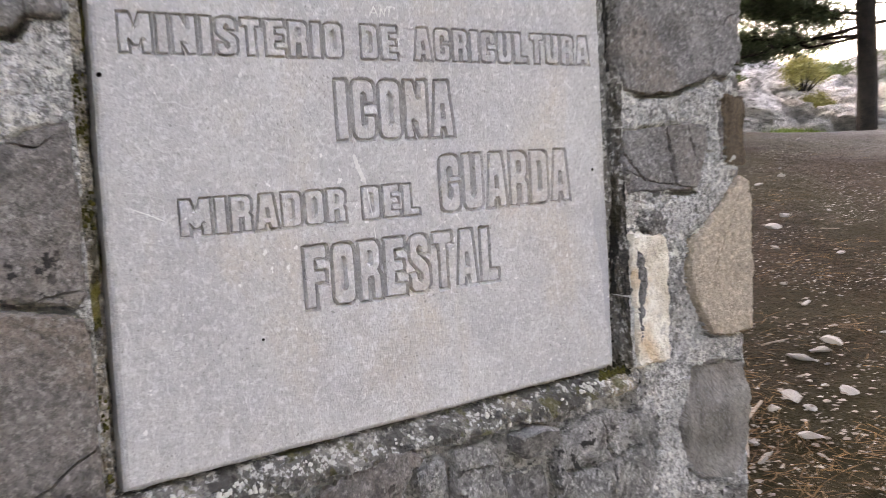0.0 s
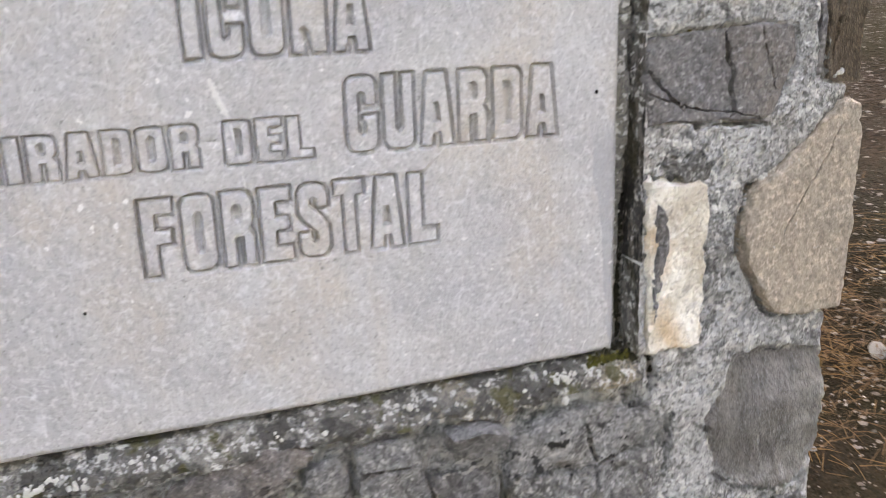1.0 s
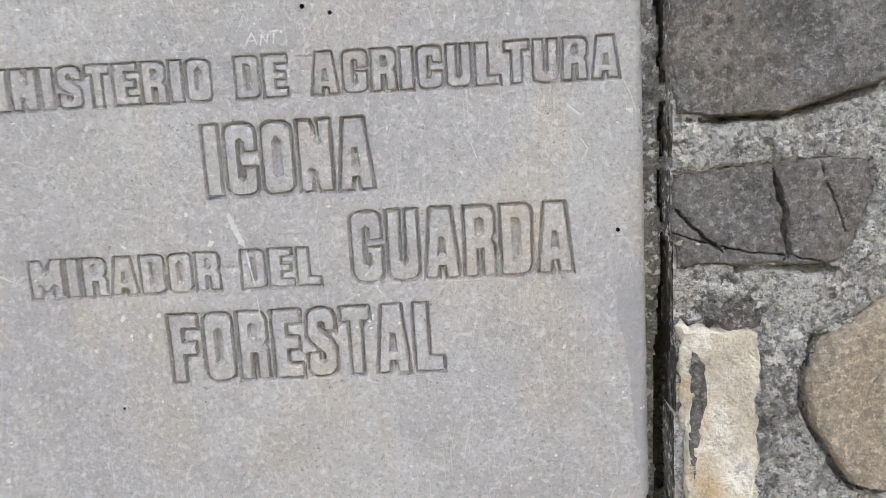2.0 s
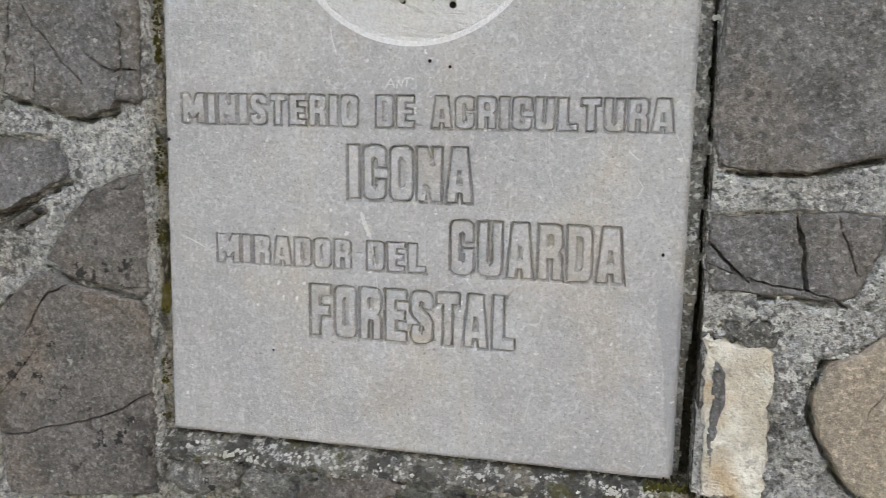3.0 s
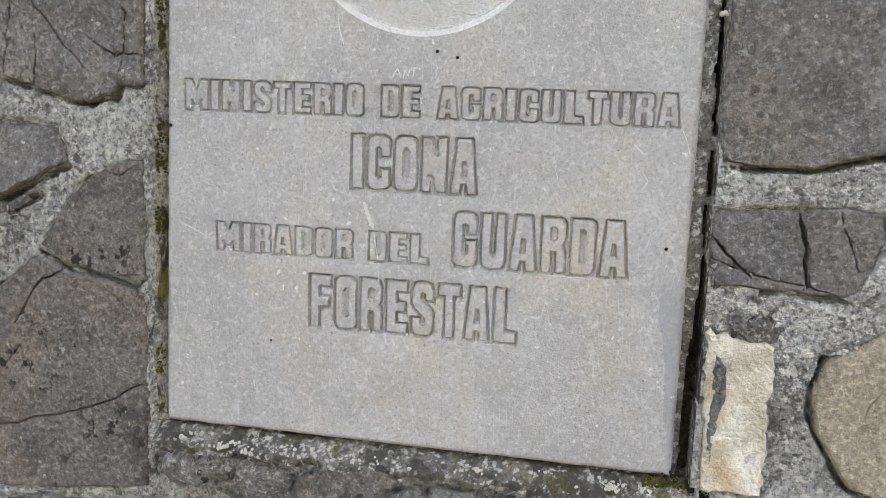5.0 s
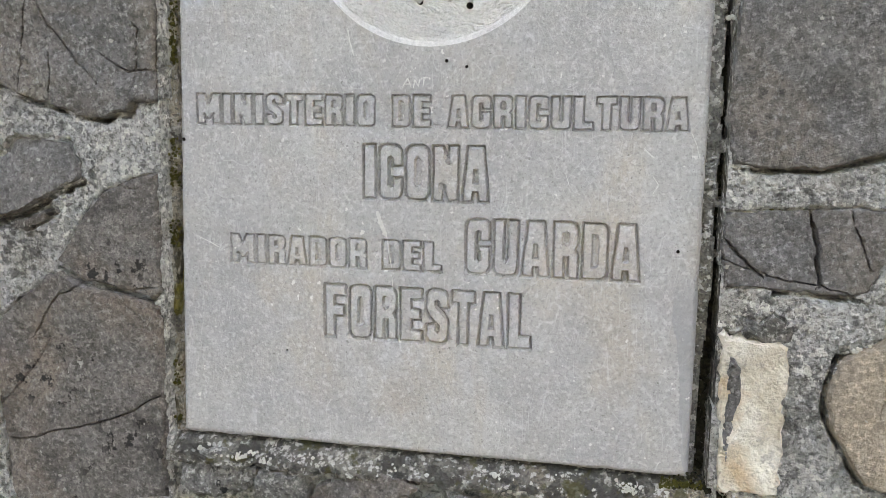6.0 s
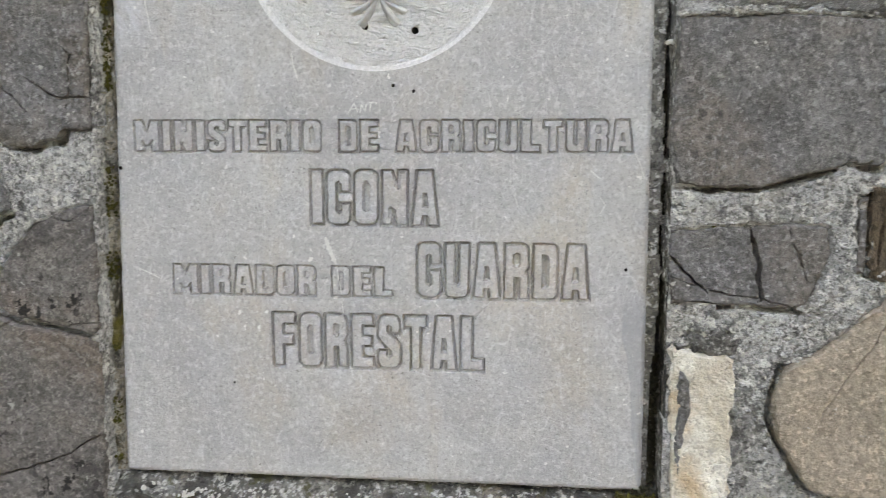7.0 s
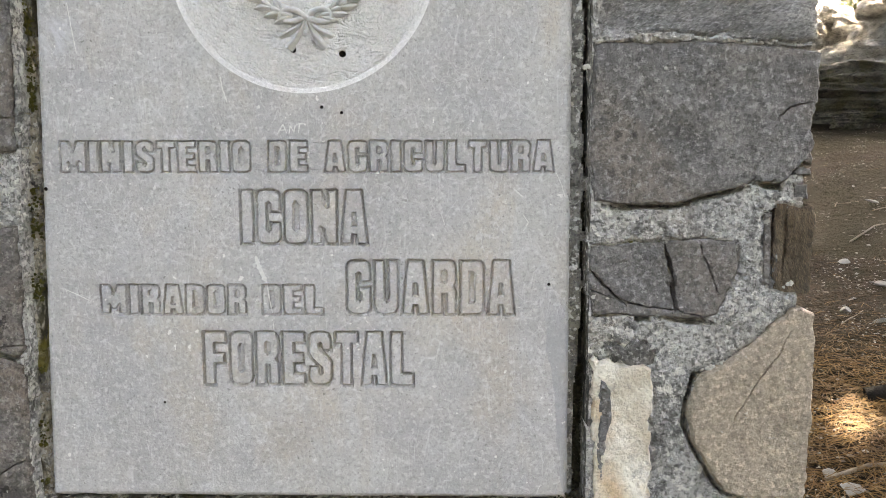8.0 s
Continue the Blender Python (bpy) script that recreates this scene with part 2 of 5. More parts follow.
def plaque_material():
    m, nt, bsdf = material("grey sawn slab")
    v = coords(nt)
    base = blend(nt, band(nt, grain(nt, v, 4.5, 7, 0.62, 0.4), 0.40, 0.60), (0.44, 0.435, 0.44), (0.545, 0.54, 0.535))
    base = blend(nt, band(nt, grain(nt, coords(nt, stretch=(1, 1, 0.45)), 8.5, 5, 0.6, 0.5), 0.51, 0.64, 0.6), base, (0.54, 0.475, 0.40))
    base = blend(nt, band(nt, grain(nt, v, 22, 5, 0.62), 0.44, 0.62, 0.4), base, (0.37, 0.365, 0.365))
    base = blend(nt, band(nt, grain(nt, v, 75, 4, 0.6), 0.50, 0.66, 0.4), base, (0.60, 0.595, 0.59))
    base = blend(nt, band(nt, grain(nt, v, 240, 3, 0.6), 0.50, 0.65, 0.44), base, (0.24, 0.235, 0.23))
    base = blend(nt, band(nt, grain(nt, coords(nt, turn=(0.5, 0.4, 0)), 190, 2, 0.6), 0.54, 0.67, 0.46), base, (0.74, 0.735, 0.73))
    base = blend(nt, both(nt, band(nt, grain(nt, v, 230, 1, 0.5), 0.665, 0.70), band(nt, grain(nt, v, 26, 2, 0.5), 0.46, 0.60, 0.6)), base, (0.16, 0.155, 0.15))
    # fine scores left by many years, in a few directions
    for k, (lean, wide, scale, low, amount) in enumerate(((0.03, 42, 15, 0.645, 0.34), (0.5, 40, 17, 0.65, 0.26), (-0.6, 40, 16, 0.65, 0.26), (1.3, 36, 18, 0.655, 0.22), (-0.2, 60, 11, 0.645, 0.30), (0.2, 50, 20, 0.65, 0.26))):
        vv = coords(nt, stretch=(wide, wide, 1), turn=(0, lean, 0))
        where = coords(nt, stretch=(1, 1, 1), turn=(0.3 * k, 0, 0.2 * k))
        score = both(nt, band(nt, grain(nt, vv, scale, 1.0, 0.4), low, low + 0.02), band(nt, grain(nt, where, 14 + 3 * k, 4, 0.65), 0.49, 0.58, amount))
        base = blend(nt, score, base, (0.74, 0.74, 0.74))
    # hair-fine curling scratches: short pieces of winding lines
    for k, (scale, thin, amount) in enumerate(((16, 0.006, 0.42), (24, 0.008, 0.40), (34, 0.010, 0.34), (21, 0.006, 0.40))):
        line = node(nt, "Math", operation="ABSOLUTE")
        less = node(nt, "Math", operation="SUBTRACT")
        less.inputs[1].default_value = 0.47 + 0.02 * k
        nt.links.new(grain(nt, coords(nt, turn=(0.4 * k, 0.5 * k, 0.3)), scale, 1.5, 0.5, 0.8), less.inputs[0])
        nt.links.new(less.outputs[0], line.inputs[0])
        near = node(nt, "MapRange", clamp=True)
        for slot, value in zip((1, 2, 3, 4), (0.0, thin, 1.0, 0.0)):
            near.inputs[slot].default_value = value
        nt.links.new(line.outputs[0], near.inputs[0])
        some = band(nt, grain(nt, coords(nt, turn=(0, 0.9 * k, 0.6)), 30 + 5 * k, 3, 0.6), 0.52, 0.58, amount)
        base = blend(nt, both(nt, near.outputs[0], some), base, (0.76, 0.76, 0.77))
    # a rubbed pale patch, and the band by one edge where the old coating is gone
    tc = node(nt, "TexCoord")
    place = node(nt, "SeparateXYZ")
    nt.links.new(tc.outputs["Object"], place.inputs[0])
    spot = node(nt, "VectorMath", operation="DISTANCE")
    spot.inputs[1].default_value = (0.032, 0.0, 1.790)
    nt.links.new(tc.outputs["Object"], spot.inputs[0])
    rub = node(nt, "MapRange", clamp=True)
    for slot, value in zip((1, 2, 3, 4), (0.004, 0.036, 0.75, 0.0)):
        rub.inputs[slot].default_value = value
    nt.links.new(spot.outputs["Value"], rub.inputs[0])
    base = blend(nt, both(nt, rub.outputs[0], band(nt, grain(nt, coords(nt, stretch=(1, 1, 0.35), turn=(0, 0.6, 0)), 110, 4, 0.7), 0.38, 0.62)), base, (0.70, 0.71, 0.76))
    ragged = node(nt, "Math", operation="MULTIPLY_ADD")
    ragged.inputs[1].default_value = 0.022
    nt.links.new(grain(nt, coords(nt, stretch=(1, 1, 0.5)), 42, 4, 0.55), ragged.inputs[0])
    nt.links.new(place.outputs["X"], ragged.inputs[2])
    past = node(nt, "Math", operation="ADD")
    nt.links.new(ragged.outputs[0], past.inputs[0])
    less = node(nt, "Math", operation="MULTIPLY_ADD")
    less.inputs[1].default_value = 0.105
    less.inputs[2].default_value = -0.7385
    nt.links.new(place.outputs["Z"], less.inputs[0])
    nt.links.new(less.outputs[0], past.inputs[1])
    below = node(nt, "MapRange", clamp=True)
    for slot, value in zip((1, 2, 3, 4), (1.465, 1.50, 1.0, 0.0)):
        below.inputs[slot].default_value = value
    nt.links.new(place.outputs["Z"], below.inputs[0])
    base = blend(nt, both(nt, band(nt, past.outputs[0], 0.0, 0.0012, 0.62), below.outputs[0]), base, (0.36, 0.365, 0.385))
    chips = both(nt, band(nt, grain(nt, v, 115, 2, 0.5), 0.665, 0.69), band(nt, grain(nt, v, 15, 2, 0.5), 0.5, 0.58, 0.9))
    base = blend(nt, chips, base, (0.80, 0.79, 0.77))
    nt.links.new(base, bsdf.inputs["Base Color"])
    bsdf.inputs["Roughness"].default_value = 0.72
    bsdf.inputs["Specular IOR Level"].default_value = 0.35
    relief(nt, bsdf, [(grain(nt, v, 60, 4, 0.6), 0.5, 0.002), (grain(nt, v, 380, 2, 0.6), 0.7, 0.0010)])
    return m


def plain_rock(name, pale, dark, scale=3.0, bump=0.05, moss=None):
    m, nt, bsdf = material(name)
    v = coords(nt)
    base = blend(nt, band(nt, grain(nt, v, scale, 6, 0.65), 0.38, 0.60), dark, pale)
    base = blend(nt, band(nt, grain(nt, coords(nt, stretch=(1, 1, 2.5), turn=(0.4, 0.3, 0)), scale * 3, 5, 0.65), 0.56, 0.64, 0.85), base, tuple(c * 0.35 for c in dark))
    base = blend(nt, band(nt, grain(nt, v, scale * 14, 3, 0.6), 0.50, 0.66, 0.5), base, tuple(c * 0.5 for c in dark))
    if moss:
        base = blend(nt, band(nt, grain(nt, v, scale * 1.5, 5, 0.6), 0.48, 0.60, 0.75), base, moss)
    nt.links.new(base, bsdf.inputs["Base Color"])
    bsdf.inputs["Roughness"].default_value = 0.92
    relief(nt, bsdf, [(grain(nt, v, scale * 4, 6, 0.65), 1.0, bump * 2), (grain(nt, v, scale * 22, 3, 0.6), 0.8, bump * 0.4)])
    return m


def two_tone(name, a, b, scale=30.0, rough=0.85, vary=True, bump=0.0):
    """A small thing's paint: two tones by grain and from piece to piece."""
    m, nt, bsdf = material(name)
    fac = band(nt, grain(nt, coords(nt), scale, 5, 0.65), 0.35, 0.65)
    base = blend(nt, fac, a, b)
    if vary:
        geo = node(nt, "NewGeometry")
        base = blend(nt, band(nt, geo.outputs["Random Per Island"], 0.0, 1.0, 0.65), base, tuple(c * 0.45 for c in a))
    nt.links.new(base, bsdf.inputs["Base Color"])
    bsdf.inputs["Roughness"].default_value = rough
    bsdf.inputs["Specular IOR Level"].default_value = 0.25
    if bump:
        relief(nt, bsdf, [(grain(nt, coords(nt), scale * 3, 5, 0.7), 0.6, bump)])
    return m


def litter_material():
    m, nt, bsdf = material("pine litter and grit")
    v = coords(nt)
    base = blend(nt, band(nt, grain(nt, v, 1.1, 6, 0.6), 0.40, 0.60), (0.020, 0.014, 0.010), (0.046, 0.032, 0.021))
    base = blend(nt, band(nt, grain(nt, v, 38, 4, 0.65), 0.44, 0.60, 0.85), base, (0.010, 0.008, 0.006))
    base = blend(nt, band(nt, grain(nt, v, 120, 2, 0.6), 0.58, 0.68, 0.5), base, (0.13, 0.085, 0.045))
    base = blend(nt, band(nt, grain(nt, v, 0.8, 4, 0.6, 0.4), 0.42, 0.56, 0.75), base, (0.024, 0.022, 0.010))
    base = blend(nt, both(nt, band(nt, grain(nt, v, 60, 2, 0.5), 0.64, 0.67), band(nt, grain(nt, v, 3, 3, 0.5), 0.45, 0.6)), base, (0.42, 0.40, 0.37))
    # the trodden open ground further up is grey grit
    tc = node(nt, "TexCoord")
    along = node(nt, "VectorMath", operation="DOT_PRODUCT")
    along.inputs[1].default_value = (0.95, -0.25, 0)
    nt.links.new(tc.outputs["Object"], along.inputs[0])
    wob = node(nt, "Math", operation="MULTIPLY_ADD")
    wob.inputs[1].default_value = 2.4
    nt.links.new(grain(nt, v, 0.9, 4, 0.6), wob.inputs[0])
    nt.links.new(along.outputs["Value"], wob.inputs[2])
    grit = blend(nt, band(nt, grain(nt, v, 24, 7, 0.75), 0.4, 0.62), (0.070, 0.068, 0.066), (0.20, 0.198, 0.195))
    base = blend(nt, band(nt, wob.outputs[0], 5.6, 7.0, 0.85), base, grit)
    base = blend(nt, band(nt, wob.outputs[0], 10.0, 11.0, 0.9), base, (0.11, 0.10, 0.06))
    nt.links.new(base, bsdf.inputs["Base Color"])
    bsdf.inputs["Roughness"].default_value = 0.95
    bsdf.inputs["Specular IOR Level"].default_value = 0.1
    relief(nt, bsdf, [(grain(nt, v, 14, 5, 0.65), 0.9, 0.06), (grain(nt, v, 90, 3, 0.6), 1.0, 0.015)])
    return m


cream_stone, slab_stone = cream_material(), plaque_material()
mortar = mortar_material("old cement mortar", (0.36, 0.358, 0.348), (0.64, 0.635, 0.615), (0.52, 0.47, 0.39), 0.4, 0.75, 0.9)
sill_mortar = mortar_material("lichened sill", (0.13, 0.125, 0.112), (0.36, 0.345, 0.31), (0.52, 0.44, 0.33), 0.75, 1.0, 0.8, ((0.10, 0.098, 0.09), (0.12, 0.115, 0.055)))
mossy_mortar = mortar_material("mossy joint", (0.42, 0.38, 0.31), (0.58, 0.53, 0.44), (0.46, 0.37, 0.24), 0.8, 0.9, 0.4, ((0.055, 0.05, 0.028), (0.20, 0.17, 0.03)), 0.3)
dark_mortar = mortar_material("dark joint", (0.13, 0.125, 0.115), (0.30, 0.285, 0.26), (0.20, 0.17, 0.13), 0.6, 1.0, 0.2, ((0.035, 0.034, 0.03), (0.06, 0.055, 0.035)), 0.3)
joint_mortar = mortar_material("grey joint", (0.24, 0.235, 0.22), (0.36, 0.35, 0.325), (0.33, 0.30, 0.24), 0.5, 0.6, 0.15, None, 0.3)
litter = litter_material()
limestone = plain_rock("white limestone", (0.72, 0.71, 0.69), (0.27, 0.265, 0.255), 2.6, 0.08)
ledge_rock = plain_rock("mossy ledge rock", (0.20, 0.19, 0.165), (0.055, 0.052, 0.046), 4.5, 0.06, (0.085, 0.085, 0.04))
medal_stone = two_tone("pecked pale stone", (0.74, 0.74, 0.745), (0.92, 0.92, 0.925), 260, 0.9, False, 0.002)
# darker than the medallion: colour stands in for some of the relief's shade
carved_stone = two_tone("carved stone", (0.46, 0.458, 0.455), (0.66, 0.658, 0.655), 90, 0.85, False, 0.0012)
hole_dark = two_tone("hole dark", (0.02, 0.02, 0.02), (0.035, 0.033, 0.03), 200, 0.95, False)
scratch_white = two_tone("scraped white", (0.62, 0.62, 0.60), (0.75, 0.75, 0.73), 200, 0.9, False)
moss_green = two_tone("moss", (0.085, 0.085, 0.022), (0.16, 0.145, 0.03), 160, 0.95, True, 0.004)
moss_dark = two_tone("dark moss", (0.03, 0.03, 0.018), (0.06, 0.055, 0.03), 160, 0.95, True, 0.004)
lichen_white = two_tone("white lichen", (0.62, 0.61, 0.57), (0.78, 0.77, 0.72), 300, 0.95, False, 0.003)
needle_brown = two_tone("dry pine needles", (0.11, 0.062, 0.026), (0.26, 0.15, 0.048), 4, 0.7)
pebble_white = two_tone("pale limestone chips", (0.42, 0.41, 0.39), (0.62, 0.61, 0.58), 25, 0.9, True, 0.004)
grit_mixed = two_tone("grit and bark flakes", (0.16, 0.135, 0.11), (0.40, 0.37, 0.33), 12, 0.9, True)
stick_grey = two_tone("dead wood", (0.22, 0.18, 0.145), (0.34, 0.29, 0.24), 30, 0.9, False, 0.006)
bark = two_tone("pine bark", (0.010, 0.009, 0.008), (0.026, 0.022, 0.019), 12, 0.95, False, 0.03)
pine_green = two_tone("pine needles", (0.036, 0.056, 0.028), (0.072, 0.104, 0.05), 2, 0.6)
shrub_green = two_tone("shrub leaves", (0.09, 0.13, 0.035), (0.16, 0.19, 0.05), 3, 0.6)
far_green = two_tone("far grey-green leaves", (0.07, 0.085, 0.05), (0.12, 0.135, 0.085), 2, 0.7)
shrub_yellow = two_tone("yellowing shrub leaves", (0.25, 0.25, 0.08), (0.36, 0.34, 0.12), 3, 0.6)
grass_green = two_tone("short grass", (0.16, 0.25, 0.05), (0.26, 0.34, 0.08), 3, 0.7)

# ---------------------------------------------------------------- ground
def rise(x, y):
    """The ground's height: a slope up to the open ground, then a bank of rocks."""
    u = 0.8 * x + 0.6 * y
    if u < -1.2:
        z = -0.13 + 0.03 * (u + 1.2) if u > -6 else -0.274
    elif u < 5.0:
        z = 0.15 + 0.236 * u
    elif u < 8.6:
        k = (u - 5.0) / 3.6
        z = 1.33 + 0.236 * 3.6 * (k - k * k / 2)
    else:
        side = min(max(0.8 * y - 0.6 * x, -2.0), 4.0)
        z = 1.755 + min((0.2 + 0.08 * max(side, 0)) * max(u - 10.0 + 0.35 * side, 0), 1.5)
    aside = min(max(0.8 * y - 0.6 * x, -1.5), 4.0)
    z += 0.065 * aside * min(max((u - 4.0) / 4.0, 0.0), 1.0)
    rough = 0.5 if u < 9 else 2.0
    return z + rough * (0.035 * n3(x * 0.9, y * 0.9, 1) + 0.016 * n3(x * 2.7, y * 2.7, 2))


def steps(*runs):
    made = []
    for low, high, step in runs:
        made += list(np.arange(low, high - 1e-9, step))
    return made + [runs[-1][1]]


def ground_sheet():
    xs = steps((-900, -100, 200), (-100, -10, 15), (-10, 0, 0.8), (0, 7, 0.07), (7, 20, 0.3), (20, 100, 10), (100, 900, 200))
    ys = steps((-900, -100, 200), (-100, -10, 15), (-10, -0.6, 0.8), (-0.6, 8.5, 0.07), (8.5, 20, 0.3), (20, 100, 10), (100, 900, 200))
    verts, faces, wide = [], [], len(xs)
    for y in ys:
        for x in xs:
            z = rise(max(min(x, 60), -60), max(min(y, 60), -60))
            if 0.5 < x < 7 and -0.5 < y < 8.5:
                z += 0.012 * n3(x * 9, y * 9, 3) + 0.006 * n3(x * 23, y * 23, 4)
            verts.append((x, y, z))
    for j in range(len(ys) - 1):
        for i in range(wide - 1):
            faces.append((j * wide + i, j * wide + i + 1, (j + 1) * wide + i + 1, (j + 1) * wide + i))
    ob = part("ground", mesh_of("ground", verts, faces), litter, None)
    return tagged(ob, "sloping forest ground of pine litter and grey grit", "ground", kind="structure")


ground_sheet()

# ---------------------------------------------------------------- the pillar
PIL_L, PIL_R, PIL_TOP, PIL_BACK = -0.52, 0.848, 2.12, 0.42
PLQ_B, PLQ_T = 1.27, 2.045


def plaque_left(z):
    return 0.012 * (z - PLQ_B) / 0.5


def plaque_right(z):
    return 0.6 - 0.003 * (z - PLQ_B) / 0.5


# name of material, how far it stands out, seed, corners (x, z) and cracks
STONES = []


def stone(mat, proud, seed, corners, cracks=(), depth=0.06, amp=0.0022, layered=0.0, lean=(0.0, 0.0), soft=0, label=""):
    STONES.append((mat, proud, seed, corners, cracks, depth, amp, layered, lean, soft, label))


# beside the slab, on the pillar's free edge
stone(slate_grey, 0.018, 11, (0.618, 1.783, 0.70, 1.786, 0.815, 1.779, 0.858, 1.773, 0.858, 1.725, 0.853, 1.69, 0.859, 1.676, 0.848, 1.658, 0.832, 1.641,
      0.822, 1.634, 0.795, 1.636, 0.773, 1.628, 0.755, 1.625, 0.731, 1.617, 0.707, 1.611, 0.682, 1.613, 0.652, 1.611, 0.623, 1.613, 0.615, 1.66, 0.617, 1.72),
      [(0.812, 1.70, 0.83, 1.716, 0.857, 1.721, 0.0006)], 0.16, 0.0018, 0.3, label="large flat grey slate block")
stone(slate_grey, 0.014, 12, (0.838, 1.658, 0.852, 1.674, 0.857, 1.66, 0.855, 1.653), (), 0.08, 0.001, soft=0)
stone(slate_grey, 0.016, 13, (0.832, 1.644, 0.836, 1.652, 0.856, 1.650, 0.857, 1.641), (), 0.08, 0.001, soft=0)
stone(slate_dark, 0.012, 14, (0.836, 1.635, 0.852, 1.632, 0.854, 1.616, 0.838, 1.618), (), 0.08, 0.001, soft=0)
stone(brown_stone, 0.016, 15, (0.822, 1.611, 0.862, 1.607, 0.864, 1.598, 0.861, 1.557, 0.861, 1.513, 0.842, 1.513, 0.821, 1.517, 0.820, 1.56),
      [(0.832, 1.608, 0.834, 1.56, 0.831, 1.53, 0.0009)], 0.16, 0.0014, 1.0, label="brown layered stone with rust streaks")
stone(slate_dark, 0.006, 16, (0.808, 1.60, 0.816, 1.602, 0.817, 1.52, 0.808, 1.522), (), 0.04, 0.001, soft=0)
stone(slate_dark, 0.010, 17, (0.62, 1.565, 0.66, 1.568, 0.70, 1.571, 0.74, 1.573, 0.778, 1.570, 0.782, 1.545, 0.771, 1.513, 0.762, 1.490, 0.748, 1.483, 0.71, 1.486, 0.672, 1.486, 0.640, 1.489, 0.622, 1.486, 0.617, 1.525),
      [(0.612, 1.543, 0.629, 1.528, 0.645, 1.512, 0.662, 1.498, 0.0011), (0.701, 1.573, 0.703, 1.560, 0.707, 1.544, 0.713, 1.528, 0.711, 1.516, 0.714, 1.500, 0.711, 1.490, 0.0017),
       (0.739, 1.566, 0.743, 1.554, 0.754, 1.532, 0.761, 1.513, 0.0005), (0.62, 1.517, 0.648, 1.506, 0.686, 1.497, 0.717, 1.494, 0.752, 1.482, 0.0005)], 0.05, 0.0015, 0.35, label="dark slate stone with open cracks")
stone(cream_stone, 0.018, 19, (0.625, 1.443, 0.634, 1.439, 0.656, 1.433, 0.690, 1.428, 0.692, 1.397, 0.688, 1.358, 0.692, 1.31, 0.690, 1.266, 0.66, 1.262, 0.630, 1.264,
      0.626, 1.33, 0.622, 1.40), (), 0.07, 0.0034, label="broken cream limestone block")
stone(tan_stone, 0.022, 20, (0.731, 1.368, 0.734, 1.397, 0.744, 1.420, 0.775, 1.436, 0.799, 1.456, 0.823, 1.478, 0.841, 1.495, 0.853, 1.498, 0.866, 1.492, 0.869, 1.434, 0.869, 1.355, 0.866, 1.277,
      0.82, 1.276, 0.800, 1.279, 0.776, 1.284, 0.755, 1.312, 0.740, 1.342), [(0.846, 1.476, 0.836, 1.462, 0.830, 1.443, 0.810, 1.420, 0.799, 1.398, 0.784, 1.372, 0.0005)], 0.16, 0.0016, 0.2, label="smooth tan stone with a slanting crack")
stone(striated_stone, 0.016, 21, (0.735, 1.242, 0.79, 1.245, 0.845, 1.233, 0.857, 1.18, 0.853, 1.115, 0.836, 1.082, 0.795, 1.076, 0.748, 1.090, 0.722, 1.115, 0.706, 1.173,
      0.727, 1.212), (), 0.16, 0.003, 1.0, label="striated grey stone with a ragged foot")
stone(rubble_stone, 0.014, 22, (0.74, 1.055, 0.84, 1.06, 0.858, 1.0, 0.85, 0.88, 0.77, 0.87, 0.73, 0.95), (), 0.16, 0.003, 0.5)
stone(slate_grey, 0.016, 23, (0.62, 1.885, 0.86, 1.89, 0.862, 1.98, 0.85, 2.06, 0.62, 2.06, 0.616, 1.97), (), 0.16, 0.002, 0.3)
# dark slate sliver put in for the shaded hollow of the cream block
stone(slate_dark, 0.036, 24, (0.633, 1.416, 0.643, 1.403, 0.647, 1.387, 0.643, 1.358, 0.639, 1.331, 0.635, 1.298, 0.630, 1.331, 0.633, 1.371, 0.630, 1.397), (), 0.05, 0.0018)
# thin ragged piece put in for the dark dirt stain above the cream block
stone(rubble_stone, 0.020, 26, (0.640, 1.448, 0.648, 1.456, 0.660, 1.452, 0.672, 1.461, 0.692, 1.455, 0.690, 1.436, 0.684, 1.430, 0.672, 1.435, 0.662, 1.430, 0.655, 1.437, 0.646, 1.437), (), 0.05, 0.0045)
stone(banded_stone, 0.011, 25, (0.624, 1.790, 0.70, 1.793, 0.80, 1.787, 0.853, 1.781, 0.854, 1.84, 0.85, 1.876, 0.74, 1.872, 0.622, 1.878), (), 0.14, 0.003, 1.0, label="thin-bedded weathered grey stone")
# the other side of the slab
stone(slate_grey, 0.014, 31, (-0.229, 1.695, -0.195, 1.676, -0.153, 1.666, -0.111, 1.653, -0.081, 1.652, -0.051, 1.659, -0.040, 1.669, -0.014, 1.670, -0.012, 1.73,
      -0.009, 1.80, -0.012, 1.86, -0.10, 1.90, -0.20, 1.87, -0.218, 1.80, -0.222, 1.74),
      [(-0.169, 1.80, -0.147, 1.756, -0.122, 1.727, -0.104, 1.709, -0.087, 1.694, 0.0007), (-0.153, 1.733, -0.143, 1.704, -0.147, 1.688, -0.153, 1.664, 0.0006), (-0.085, 1.727, -0.067, 1.715, -0.047, 1.704, -0.012, 1.706, 0.0007),
       (-0.039, 1.76, -0.032, 1.754, -0.038, 1.702, -0.041, 1.670, 0.0005), (-0.172, 1.79, -0.184, 1.740, -0.191, 1.68, 0.0005)],
      0.06, 0.0018, 0.5, label="grey slate stone with thin cracks")
